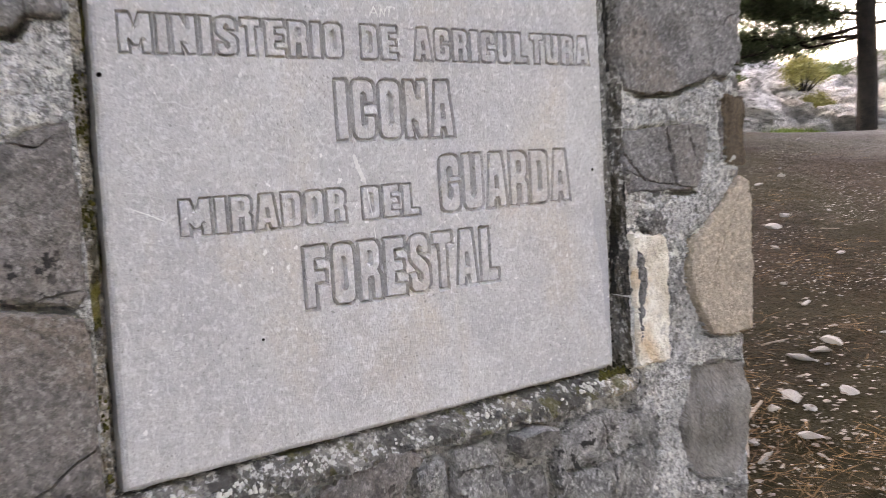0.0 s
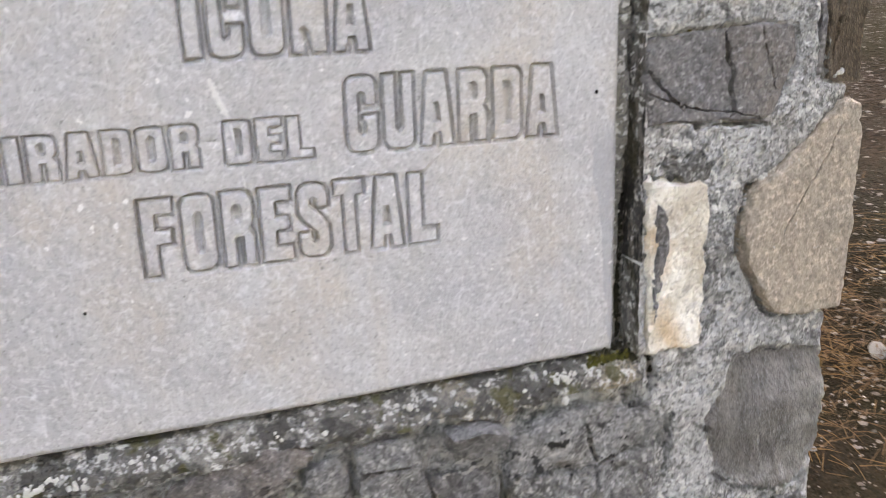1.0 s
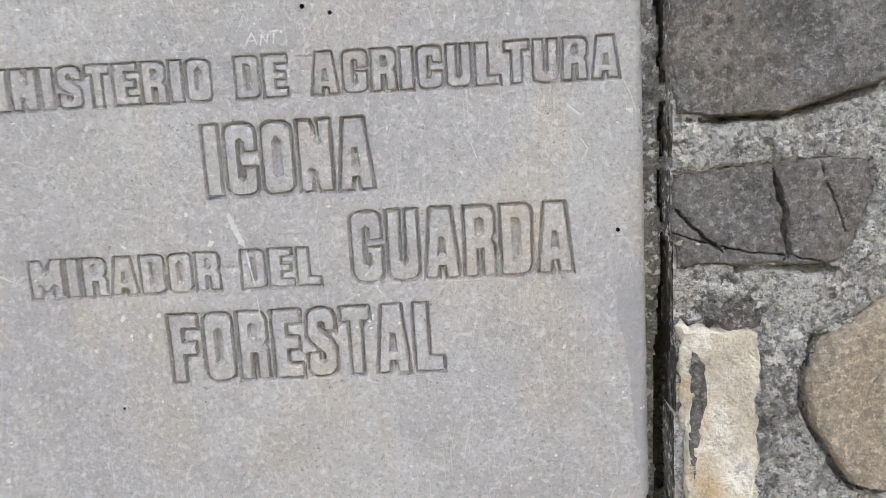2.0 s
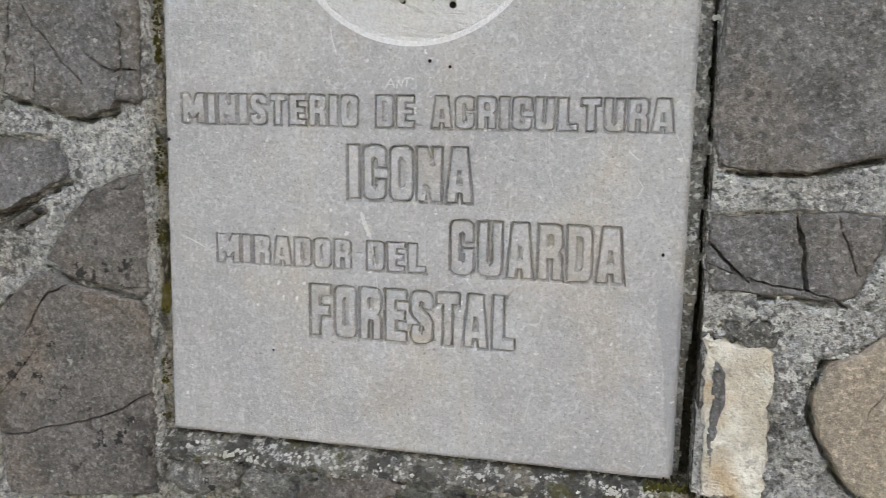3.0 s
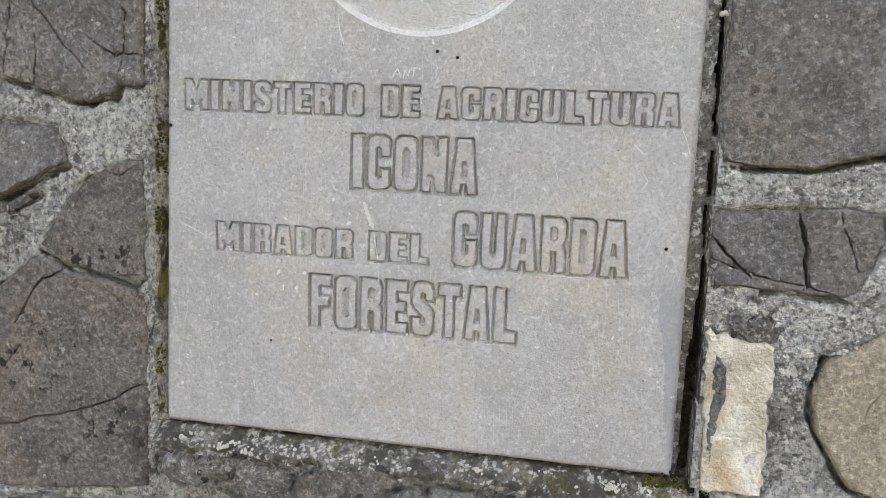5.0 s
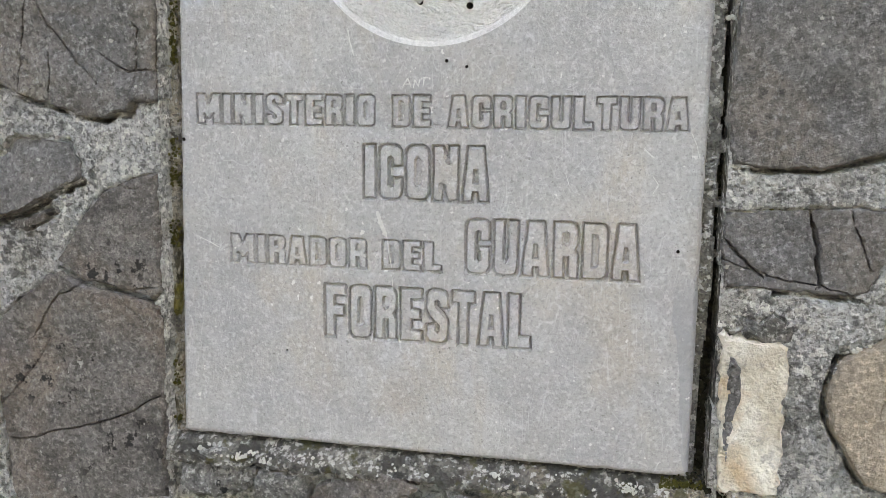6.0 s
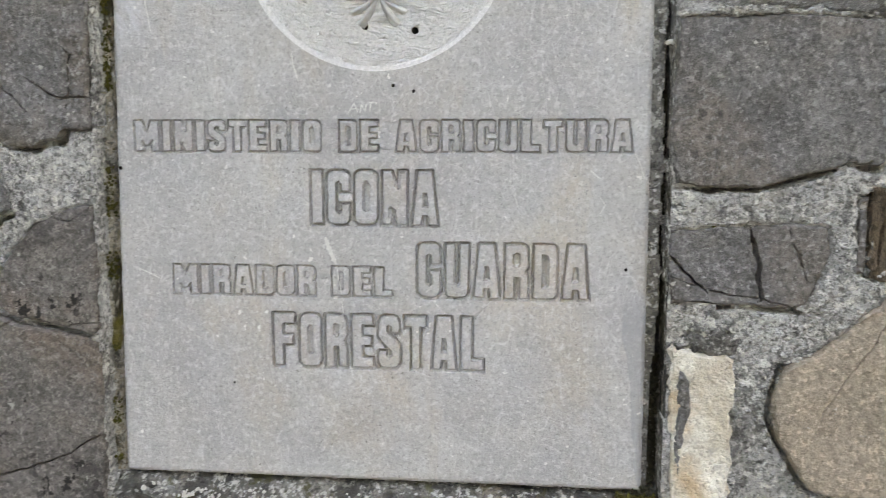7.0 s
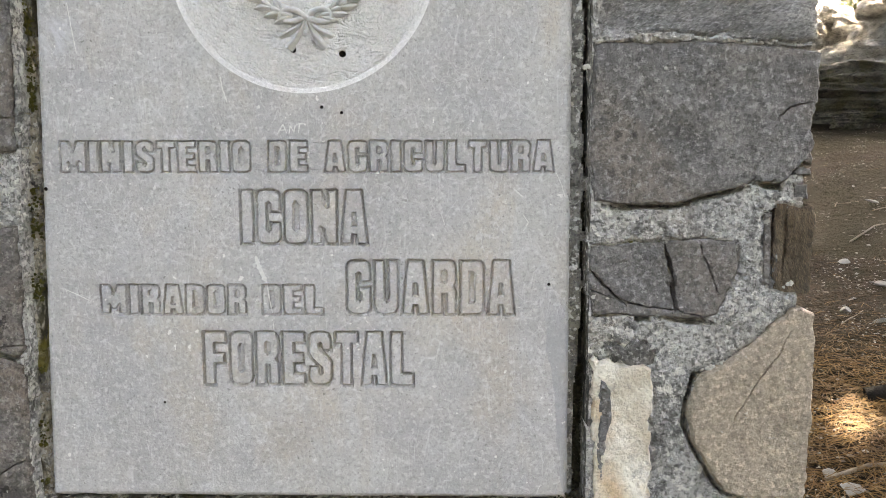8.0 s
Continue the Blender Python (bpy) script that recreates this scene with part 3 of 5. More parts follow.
stone(slate_dark, 0.020, 32, (-0.206, 1.627, -0.171, 1.629, -0.128, 1.622, -0.118, 1.602, -0.115, 1.580, -0.131, 1.573, -0.160, 1.557, -0.193, 1.540, -0.234, 1.530, -0.254, 1.537,
      -0.244, 1.555, -0.237, 1.590, -0.223, 1.612), (), 0.05, 0.0020, 0.6, (0.0, -0.010), label="small rounded dark stone")
stone(slate_brown, 0.004, 33, (-0.226, 1.522, -0.19, 1.53, -0.15, 1.544, -0.125, 1.552, -0.165, 1.525, -0.195, 1.512), (), 0.03, 0.002, 0.8)
stone(slate_brown, 0.016, 34, (-0.112, 1.540, -0.089, 1.562, -0.068, 1.573, -0.043, 1.582, -0.017, 1.588, -0.015, 1.518, -0.015, 1.445, -0.026, 1.438, -0.060, 1.446, -0.095, 1.452, -0.122, 1.457, -0.137, 1.468, -0.152, 1.477, -0.133, 1.507),
      [(-0.066, 1.572, -0.044, 1.568, -0.026, 1.579, 0.0006), (-0.060, 1.445, -0.041, 1.450, -0.014, 1.453, 0.0007)], 0.06, 0.0018, 0.25, label="brown slate stone with dark blotches")
stone(slate_brown, 0.018, 35, (-0.249, 1.357, -0.242, 1.396, -0.200, 1.434, -0.165, 1.461, -0.151, 1.465, -0.122, 1.450, -0.091, 1.444, -0.060, 1.439, -0.019, 1.428, -0.016, 1.393, -0.017, 1.321, -0.019, 1.247, -0.020, 1.187,
      -0.10, 1.174, -0.184, 1.164, -0.231, 1.161, -0.238, 1.18, -0.242, 1.243, -0.248, 1.297),
      [(-0.122, 1.453, -0.133, 1.444, -0.155, 1.435, -0.170, 1.416, -0.182, 1.397, -0.193, 1.379, 0.0009), (-0.244, 1.244, -0.212, 1.246, -0.187, 1.253, -0.169, 1.262, -0.136, 1.267, -0.099, 1.279, -0.063, 1.293, -0.039, 1.310, -0.015, 1.321, 0.0007),
       (-0.156, 1.414, -0.142, 1.389, -0.131, 1.365, 0.0004), (-0.170, 1.379, -0.184, 1.356, -0.211, 1.323, -0.241, 1.293, 0.0004), (-0.122, 1.355, -0.120, 1.334, -0.109, 1.315, 0.0006)],
      0.06, 0.0016, 0.25, label="large brown slate stone with cracks and dark blotches")
stone(slate_grey, 0.012, 37, (-0.36, 1.79, -0.235, 1.778, -0.228, 1.735, -0.234, 1.697, -0.27, 1.675, -0.37, 1.67), (), 0.05, 0.002, 0.4)
stone(slate_dark, 0.012, 38, (-0.40, 1.345, -0.281, 1.338, -0.284, 1.22, -0.302, 1.195, -0.41, 1.19), (), 0.05, 0.002, 0.3)
stone(slate_grey, 0.012, 39, (-0.45, 1.63, -0.29, 1.62, -0.30, 1.50, -0.33, 1.40, -0.46, 1.39), (), 0.05, 0.002, 0.3)
stone(slate_brown, 0.014, 40, (-0.22, 1.148, -0.02, 1.165, -0.015, 1.03, -0.1, 0.97, -0.24, 0.98), (), 0.05, 0.002, 0.2)
# the course under the slab
stone(rubble_stone, 0.012, 51, (0.006, 1.246, 0.03, 1.255, 0.075, 1.250, 0.10, 1.236, 0.085, 1.205, 0.03, 1.19, 0.0, 1.21), (), 0.05, 0.003, 0.6)
stone(slate_brown, 0.014, 52, (0.178, 1.224, 0.222, 1.242, 0.272, 1.243, 0.298, 1.233, 0.272, 1.200, 0.245, 1.17, 0.18, 1.17, 0.165, 1.20), (), 0.05, 0.003, 0.6)
stone(rubble_stone, 0.010, 53, (0.104, 1.232, 0.16, 1.236, 0.165, 1.20, 0.15, 1.16, 0.10, 1.165, 0.092, 1.20), (), 0.05, 0.003, 0.6)
stone(rubble_stone, 0.016, 54, (0.335, 1.230, 0.384, 1.232, 0.396, 1.205, 0.402, 1.15, 0.385, 1.11, 0.34, 1.12, 0.335, 1.18), [(0.345, 1.205, 0.385, 1.2)], 0.05, 0.003, 0.6)
stone(slate_grey, 0.024, 55, (0.419, 1.226, 0.449, 1.232, 0.473, 1.224, 0.475, 1.203, 0.458, 1.200, 0.440, 1.189, 0.422, 1.206), (), 0.05, 0.0015, 0.2, (0.01, 0.02), 0, "small wedge of grey stone")
stone(slate_grey, 0.004, 56, (0.408, 1.18, 0.44, 1.178, 0.47, 1.19, 0.476, 1.13, 0.46, 1.07, 0.41, 1.09), (), 0.05, 0.003, 0.4)
stone(rubble_stone, 0.014, 57, (0.488, 1.206, 0.535, 1.222, 0.59, 1.216, 0.648, 1.196, 0.655, 1.149, 0.64, 1.09, 0.56, 1.07, 0.49, 1.10, 0.478, 1.17),
      [(0.49, 1.165, 0.55, 1.155, 0.64, 1.165), (0.56, 1.21, 0.575, 1.16, 0.57, 1.1)], 0.05, 0.0035, 0.8, label="weathered rubble stone with lichen")
stone(rubble_stone, 0.010, 58, (0.29, 1.215, 0.325, 1.222, 0.328, 1.17, 0.32, 1.11, 0.28, 1.13), (), 0.05, 0.003, 0.6)
stone(slate_dark, 0.010, 59, (0.02, 1.16, 0.27, 1.145, 0.30, 1.06, 0.25, 0.98, 0.03, 1.0), (), 0.05, 0.003, 0.5)
stone(slate_brown, 0.012, 60, (0.33, 1.07, 0.55, 1.04, 0.68, 1.05, 0.69, 0.93, 0.5, 0.88, 0.33, 0.95), (), 0.05, 0.003, 0.5)

OUTLINES = [rough_outline(s[3], 0.004, s[6] * 1.5, s[2], s[9]) for s in STONES]


def layers(x, z, seed):
    """Split faces of slate: low flat shelves."""
    k = 3.0 * fbm(x * 14, z * 14, seed, 2) + 0.9 * fbm(x * 40, z * 40, seed + 3, 2)
    return 0.0035 * (math.floor(k * 2.2) / 2.2 + 0.25 * k)


def stone_mesh(spec, outline):
    mat, proud, seed, corners, cracks, depth, amp, layered, lean, soft, label = spec
    proud = 0.0135 + 0.28 * (proud - 0.01) if seed < 50 else proud + 0.003
    outline = np.array(outline)
    low, high = outline.min(0), outline.max(0)
    mid = (low + high) / 2
    rng = np.random.default_rng(seed)
    step = 0.0065 if low[1] > 1.0 else 0.02
    gx, gz = np.meshgrid(np.arange(low[0], high[0], step), np.arange(low[1], high[1], step))
    pts = np.stack([gx.ravel(), gz.ravel()], 1) + rng.uniform(-0.3, 0.3, (gx.size, 2)) * step
    pts = pts[inside(outline, pts)]
    gap = gap_to(outline, pts)
    pts = pts[gap > 0.0035]
    loops, lines = [(outline, True)], []
    for c in cracks:
        broad = c[-1] if len(c) % 2 else 0.0016
        line = np.array(c[:len(c) // 2 * 2], float).reshape(-1, 2)
        fine = [line[0]]
        for a, b in zip(line, line[1:]):
            count = max(2, int(np.hypot(*(b - a)) / 0.004))
            for k in range(1, count + 1):
                p = a + (b - a) * k / count
                fine.append(p + 0.0022 * np.array([fbm(p[0] * 110, p[1] * 110, seed), fbm(p[0] * 110, p[1] * 110, seed + 7)]))
        lines.append((np.array(fine), broad))
    rim = []
    for fine, broad in lines:
        way = np.gradient(fine, axis=0)
        side = np.stack([-way[:, 1], way[:, 0]], 1) / np.maximum(np.hypot(*way.T), 1e-9)[:, None]
        for far in (-1.7, -0.75, 0, 0.75, 1.7):
            rim.append(fine + side * far * broad)
        pts = pts[gap_to(fine, pts, False) > 2.2 * broad]
    near = 0.003
    ring = outline + (mid - outline) * (near / np.maximum(np.hypot(*(mid - outline).T), 0.01))[:, None]
    extra = np.concatenate([pts] + [r[inside(outline, r)] for r in rim + [ring]])
    flat, faces = fill(loops, extra)
    gap = gap_to(outline, flat)
    on_edge = gap < 1e-5
    cut = np.zeros(len(flat))
    for k, (fine, broad) in enumerate(lines):
        d = gap_to(fine, flat, False)
        ends = np.minimum(np.hypot(*(flat - fine[0]).T), np.hypot(*(flat - fine[-1]).T))
        width = np.array([broad * (1 + 0.8 * n3(x * 60, z * 60, seed + k)) for x, z in flat]) * np.clip(ends / 0.02, 0.35, 1)
        if broad > 0.003:
            cut = np.maximum(cut, 0.55 * np.clip((1.4 * width - d) / 0.0016, 0, 1))
        else:
            cut = np.maximum(cut, np.clip(1.5 - d / np.maximum(width, 3e-4), 0, 1) * min(1.0, 0.45 + broad * 300))
    verts = []
    for n, (x, z) in enumerate(flat):
        e = min(gap[n] / (0.0028 + 0.0016 * n3(x * 50, z * 50, seed)), 1.0)
        y = -proud * (0.7 + 0.3 * math.sqrt(max(0.0, 1 - (1 - e) ** 2)))
        y -= lean[0] * (x - mid[0]) / 0.05 + lean[1] * (z - mid[1]) / 0.05
        y += e * ((0.0080 if mat is rubble_stone else 0.0034) * fbm(x * 15, z * 15, seed) + (0.0014 + 0.5 * max(0, amp - 0.0018)) * fbm(x * 75, z * 75, seed + 5) - layered * layers(x, z, seed))
        verts.append((x, y + 0.015 * cut[n], z))
    centre = np.array([flat[f].mean(0) for f in faces])
    keep = [f for f, ok in zip(faces, inside(outline, centre)) if ok]
    bm = bmesh.new()
    vs = [bm.verts.new(v) for v in verts]
    for f in keep:
        bm.faces.new([vs[i] for i in f])
    bm.normal_update()
    rims = [e for e in bm.edges if len(e.link_faces) == 1]
    back = {}
    for e in rims:
        for v in e.verts:
            if v not in back:
                c = v.co
                back[v] = bm.verts.new((c.x + 0.06 * (mid[0] - c.x), depth, c.z + 0.06 * (mid[1] - c.z)))
    for e in rims:
        a, b = e.verts
        bm.faces.new((a, b, back[b], back[a]))
    for v in [v for v in bm.verts if not v.link_faces]:
        bm.verts.remove(v)
    bmesh.ops.recalc_face_normals(bm, faces=bm.faces)
    me = bm_mesh("stone", bm)
    me.set_sharp_from_angle(angle=radians(42))
    return me


pillar = thing("stone_pillar", "rubble stone pillar of grey and brown slate in cement mortar", "pillar", (0.2, 0.2, 0.1))


# open cracks beside stones: half width, then points
GAPS = ((0.0050, 0.740, 1.420, 0.731, 1.397, 0.728, 1.368, 0.737, 1.341, 0.752, 1.310, 0.773, 1.282, 0.80, 1.277), (0.006, -0.258, 1.531, -0.234, 1.5235, -0.193, 1.534, -0.160, 1.551, -0.131, 1.567, -0.113, 1.575),
        (0.0050, -0.155, 1.470, -0.122, 1.4535, -0.06, 1.4425, -0.016, 1.434), (0.0038, -0.251, 1.39, -0.2525, 1.357, -0.2505, 1.30, -0.245, 1.243, -0.241, 1.188), (0.0038, 0.8185, 1.605, 0.8175, 1.56, 0.8185, 1.518),
        (0.008, 0.416, 1.226, 0.418, 1.207, 0.438, 1.1855, 0.46, 1.196), (0.016, 0.398, 1.236, 0.408, 1.222, 0.41, 1.205), (0.007, 0.404, 1.21, 0.406, 1.15, 0.404, 1.10), (0.008, 0.479, 1.205, 0.4765, 1.175, 0.479, 1.14),
        (0.007, 0.169, 1.232, 0.168, 1.20, 0.158, 1.165), (0.008, 0.331, 1.232, 0.331, 1.18, 0.329, 1.12), (0.007, 0.30, 1.23, 0.276, 1.197, 0.25, 1.165), (0.006, 0.10, 1.238, 0.089, 1.20, 0.092, 1.165), (0.006, 0.66, 1.19, 0.658, 1.13),
        (0.0042, 0.621, 1.609, 0.652, 1.6075, 0.682, 1.609, 0.707, 1.6075, 0.731, 1.613, 0.755, 1.6205, 0.773, 1.624, 0.795, 1.632, 0.825, 1.630), (0.0042, -0.229, 1.691, -0.195, 1.6725, -0.153, 1.662, -0.111, 1.649, -0.081, 1.648, -0.051, 1.655, -0.04, 1.665),
        (0.004, 0.672, 1.4835, 0.71, 1.483, 0.752, 1.480), (0.004, 0.72, 1.108, 0.748, 1.086, 0.795, 1.072, 0.836, 1.078), (0.006, 0.635, 1.262, 0.64, 1.235, 0.634, 1.215))


def core_mesh():
    """The mortar body: its face is pushed in round the slab and broken at the joints."""
    xs = np.array(steps((PIL_L, -0.32, 0.03), (-0.32, PIL_R, 0.0021)))
    zs = np.array(steps((-0.1, 1.04, 0.04), (1.04, 1.17, 0.0034), (1.17, 1.86, 0.0021), (1.86, PIL_TOP, 0.04)))
    gx, gz = np.meshgrid(xs, zs)
    flat = np.stack([gx.ravel(), gz.ravel()], 1)
    joint, within = np.full(len(flat), 9.0), np.zeros(len(flat), bool)
    for o in OUTLINES:
        o = np.array(o)
        near = ((flat > o.min(0) - 0.03) & (flat < o.max(0) + 0.03)).all(1)
        if near.any():
            joint[near] = np.minimum(joint[near], gap_to(o[::2], flat[near]))
            within[near] |= inside(o, flat[near])
    cleft = np.zeros(len(flat))
    for half, *line in GAPS:
        line = np.array(line).reshape(-1, 2)
        near = ((flat > line.min(0) - 0.02) & (flat < line.max(0) + 0.02)).all(1)
        far = gap_to(line, flat[near], False)
        size = np.array([0.5 * half * (1 + 1.5 * n3(x * 42, z * 42, 77) + 0.9 * n3(x * 150, z * 150, 76)) for x, z in flat[near]])
        cleft[near] = np.maximum(cleft[near], np.clip((1.15 * size - far) / 0.0011, 0, 1))
    # where a stone hangs over or stands beside, the mortar has shrunk away
    dz, dx = np.gradient(np.minimum(joint, 0.05).reshape(gx.shape), zs, xs)
    under = np.clip(-1.3 * dz.ravel() - 0.25, 0, 1) + 0.75 * np.clip(-1.3 * dx.ravel() - 0.45, 0, 1)
    verts, zone = [], np.zeros(len(flat), int)
    for n, (x, z) in enumerate(flat):
        f1, f2 = fbm(x * 16, z * 16, 70), fbm(x * 70, z * 70, 71)
        y = -0.0120 + 0.0042 * f1 + 0.0022 * f2 + 0.0012 * n3(x * 230, z * 230, 72)
        open_joint = max(0.0, n3(x * 20, z * 20, 75) + 0.30)
        left, right = plaque_left(z) - x, x - plaque_right(z)
        if within[n]:
            y = 0.012 if joint[n] > 0.0045 else y + 0.004
        elif right > 0.026 or left > 0.022:
            y += 0.007 * min(1.0, open_joint * 1.8) * max(0.0, 1 - joint[n] / 0.0034)
            y += 0.030 * cleft[n]
            y += 0.010 * under[n] * min(1.0, max(0.0, n3(x * 16, z * 16, 78) + 0.20) * 2.2) * max(0.0, 1 - joint[n] / 0.0036)
        if not within[n] and x > 0.62 and 1.778 < z < 1.796:
            y = -0.0155 + 0.003 * f1 + 0.003 * f2
        wob = 0.003 * n3(z * 9, x * 3, 79)
        if PLQ_B - 0.004 < z < PLQ_T + 0.015 and left < 0.017 + wob and right < 0.019 + wob:
            if left < -0.006 and right < -0.006:
                y = 0.06
            elif left > -0.006:
                zone[n] = 1
                y = 0.008 + 0.006 * f1 + 0.003 * f2 + (0.016 if left < 0.005 else 0.0)
            else:
                # grey mortar beside the slab; along the stones a dark-coloured cleft, wider towards the foot
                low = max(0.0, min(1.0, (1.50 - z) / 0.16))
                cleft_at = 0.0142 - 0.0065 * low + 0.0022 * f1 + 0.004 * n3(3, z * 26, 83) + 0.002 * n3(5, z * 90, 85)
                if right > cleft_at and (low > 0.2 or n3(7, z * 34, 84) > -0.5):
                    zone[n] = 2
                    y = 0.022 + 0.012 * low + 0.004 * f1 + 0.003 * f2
                else:
                    zone[n] = 4
                    y = 0.006 + 0.006 * low + 0.003 * f1 + 0.0015 * f2
        elif z <= PLQ_B - 0.004 and -0.012 < x < 0.625:
            # the sill below the slab leans out
            k = min(1.0, max(0.0, (PLQ_B - 0.002 - z) / (0.022 + 0.006 * f1)))
            if z > 1.236 + 0.008 * f1:
                zone[n] = 3
                y = 0.012 * (1 - k) - 0.016 * k + 0.004 * f1 + 0.0045 * f2
            elif not within[n]:
                y = 0.003 + 0.009 * f1 + 0.004 * f2
        verts.append((x, y, z))
    wide, tall = len(xs), len(zs)
    kinds = [[], [], [], [], []]
    for j in range(tall - 1):
        for i in range(wide - 1):
            f = (j * wide + i, j * wide + i + 1, (j + 1) * wide + i + 1, (j + 1) * wide + i)
            kinds[zone[f[0]]].append(f)
    faces = kinds[0]
    # sides, top and back
    def add(x, y, z):
        verts.append((x, y, z))
        return len(verts) - 1
    right_b = [add(PIL_R + 0.004 * n3(z * 20, 1, 5), PIL_BACK, z) for z in zs]
    left_b = [add(PIL_L, PIL_BACK, z) for z in zs]
    for j in range(tall - 1):
        faces.append((j * wide + wide - 1, right_b[j], right_b[j + 1], (j + 1) * wide + wide - 1))
        faces.append((left_b[j], j * wide, (j + 1) * wide, left_b[j + 1]))
        faces.append((right_b[j], left_b[j], left_b[j + 1], right_b[j + 1]))
    top = [(tall - 1) * wide + i for i in range(wide)]
    faces.append(tuple(top) + (right_b[-1], left_b[-1]))
    made = []
    for name, some in zip(("mortar_body", "mossy_joint", "dirty_joint", "sill", "grey_joint"), kinds):
        used = sorted({i for f in some for i in f})
        at = {i: k for k, i in enumerate(used)}
        made.append(mesh_of(name, [verts[i] for i in used], [[at[i] for i in f] for f in some]))
    return made


body, mossy, cleft_part, sill, grey = core_mesh()
part("mortar_body", body, mortar, pillar, "rough grey cement mortar")
part("mossy_joint", mossy, mossy_mortar, pillar, "ochre mortar joint with green moss")
part("dirty_joint", cleft_part, dark_mortar, pillar, "dark open joint")
part("grey_joint", grey, joint_mortar, pillar, "smooth grey mortar strip beside the slab")
part("sill", sill, sill_mortar, pillar, "sloping mortar sill with white lichen")

# ---------------------------------------------------------------- the slab with its lettering
def rounded(x0, y0, x1, y1, rx, ry, corners="abcd"):
    """A box with some corners rounded, anticlockwise from the lower left: a lower left, b lower right, c upper right, d upper left."""
    made = []
    for name, cx, cy, sx, sy, start in (("a", x0, y0, 1, 1, 180), ("b", x1, y0, -1, 1, 270), ("c", x1, y1, -1, -1, 0), ("d", x0, y1, 1, -1, 90)):
        if name in corners:
            for k in range(4):
                a = radians(start + 30 * k)
                made.append((cx + sx * rx + rx * math.cos(a), cy + sy * ry + ry * math.sin(a)))
        else:
            made.append((cx, cy))
    return made


RX, RY = 0.30, 0.13


def right_side(low, high):
    """The right ends of C, G and S: rounded at the foot and at the head."""
    foot = [p for p in rounded(0, 0, 1, 1, RX, RY, "b")[1:5]]
    head = [p for p in rounded(0, 0, 1, 1, RX, RY, "c")[2:6]]
    return foot + [(1, low)], [(1, high)] + head


def glyph(ch):
    """An outline anticlockwise in a unit box, and its closed counters."""
    slit = rounded(0.41, 0.25, 0.59, 0.75, 0.09, 0.05)
    if ch == "I":
        return [(0, 0), (1, 0), (1, 1), (0, 1)], []
    if ch == "O":
        return rounded(0, 0, 1, 1, RX, RY), [slit]
    if ch == "D":
        return rounded(0, 0, 1, 1, RX, RY, "bc"), [rounded(0.41, 0.22, 0.59, 0.78, 0.09, 0.05, "bc")]
    if ch in "CG":
        foot, head = right_side(0.40 if ch == "C" else 0.50, 0.60)
        lip = [(0.59, 0.40)] if ch == "C" else [(0.50, 0.50), (0.50, 0.40), (0.59, 0.40)]
        inner = [(0.59, 0.25), (0.5, 0.22), (0.41, 0.25), (0.41, 0.75), (0.5, 0.78), (0.59, 0.75), (0.59, 0.60)]
        tail = [p for p in rounded(0, 0, 1, 1, RX, RY, "d")[3:]]
        start = [p for p in rounded(0, 0, 1, 1, RX, RY, "a")[:4]]
        return start + foot + lip + inner + head + tail, []
    return None


def glyph_of(ch):
    if ch == "U":
        foot = rounded(0, 0, 1, 1, RX, RY, "ab")
        return foot[:8] + [(1, 1), (0.585, 1), (0.585, 0.27), (0.5, 0.22), (0.415, 0.27), (0.415, 1), (0, 1)], []
    if ch == "S":
        return [(0, 0.10), (0.14, 0.02), (0.3, 0), (0.7, 0), (0.9, 0.04), (1, 0.13), (1, 0.42), (0.88, 0.52), (0.42, 0.70), (0.42, 0.77), (0.5, 0.8), (0.58, 0.77), (0.58, 0.66),
                (1, 0.66), (1, 0.87), (0.9, 0.96), (0.7, 1), (0.3, 1), (0.1, 0.96), (0, 0.87), (0, 0.60), (0.12, 0.5), (0.58, 0.32), (0.58, 0.23), (0.5, 0.2), (0.42, 0.23), (0.42, 0.34),
                (0, 0.34)], []
    if ch == "T":
        return [(0.29, 0), (0.71, 0), (0.71, 0.78), (1, 0.78), (1, 1), (0, 1), (0, 0.78), (0.29, 0.78)], []
    if ch == "E":
        return [(0, 0), (1, 0), (1, 0.21), (0.5, 0.21), (0.5, 0.41), (0.92, 0.41), (0.92, 0.60), (0.5, 0.60), (0.5, 0.79), (1, 0.79), (1, 1), (0, 1)], []
    if ch == "F":
        return [(0, 0), (0.46, 0), (0.46, 0.40), (0.92, 0.40), (0.92, 0.60), (0.46, 0.60), (0.46, 0.79), (1, 0.79), (1, 1), (0, 1)], []
    if ch == "L":
        return [(0, 0), (1, 0), (1, 0.22), (0.5, 0.22), (0.5, 1), (0, 1)], []
    if ch == "R":
        return [(0, 0), (0.41, 0), (0.41, 0.38), (0.59, 0.38), (0.59, 0), (1, 0), (1, 0.40), (0.88, 0.5), (1, 0.6), (1, 0.87), (0.9, 0.96), (0.7, 1), (0, 1)], [rounded(0.41, 0.60, 0.59, 0.80, 0.09, 0.04)]
    if ch == "A":
        return [(0, 0), (0.38, 0), (0.42, 0.17), (0.58, 0.17), (0.62, 0), (1, 0), (0.80, 1), (0.20, 1)], [[(0.43, 0.34), (0.57, 0.34), (0.53, 0.56), (0.47, 0.56)]]
    if ch == "N":
        return [(0, 0), (0.38, 0), (0.38, 0.30), (0.60, 0), (1, 0), (1, 1), (0.62, 1), (0.62, 0.68), (0.40, 1), (0, 1)], []
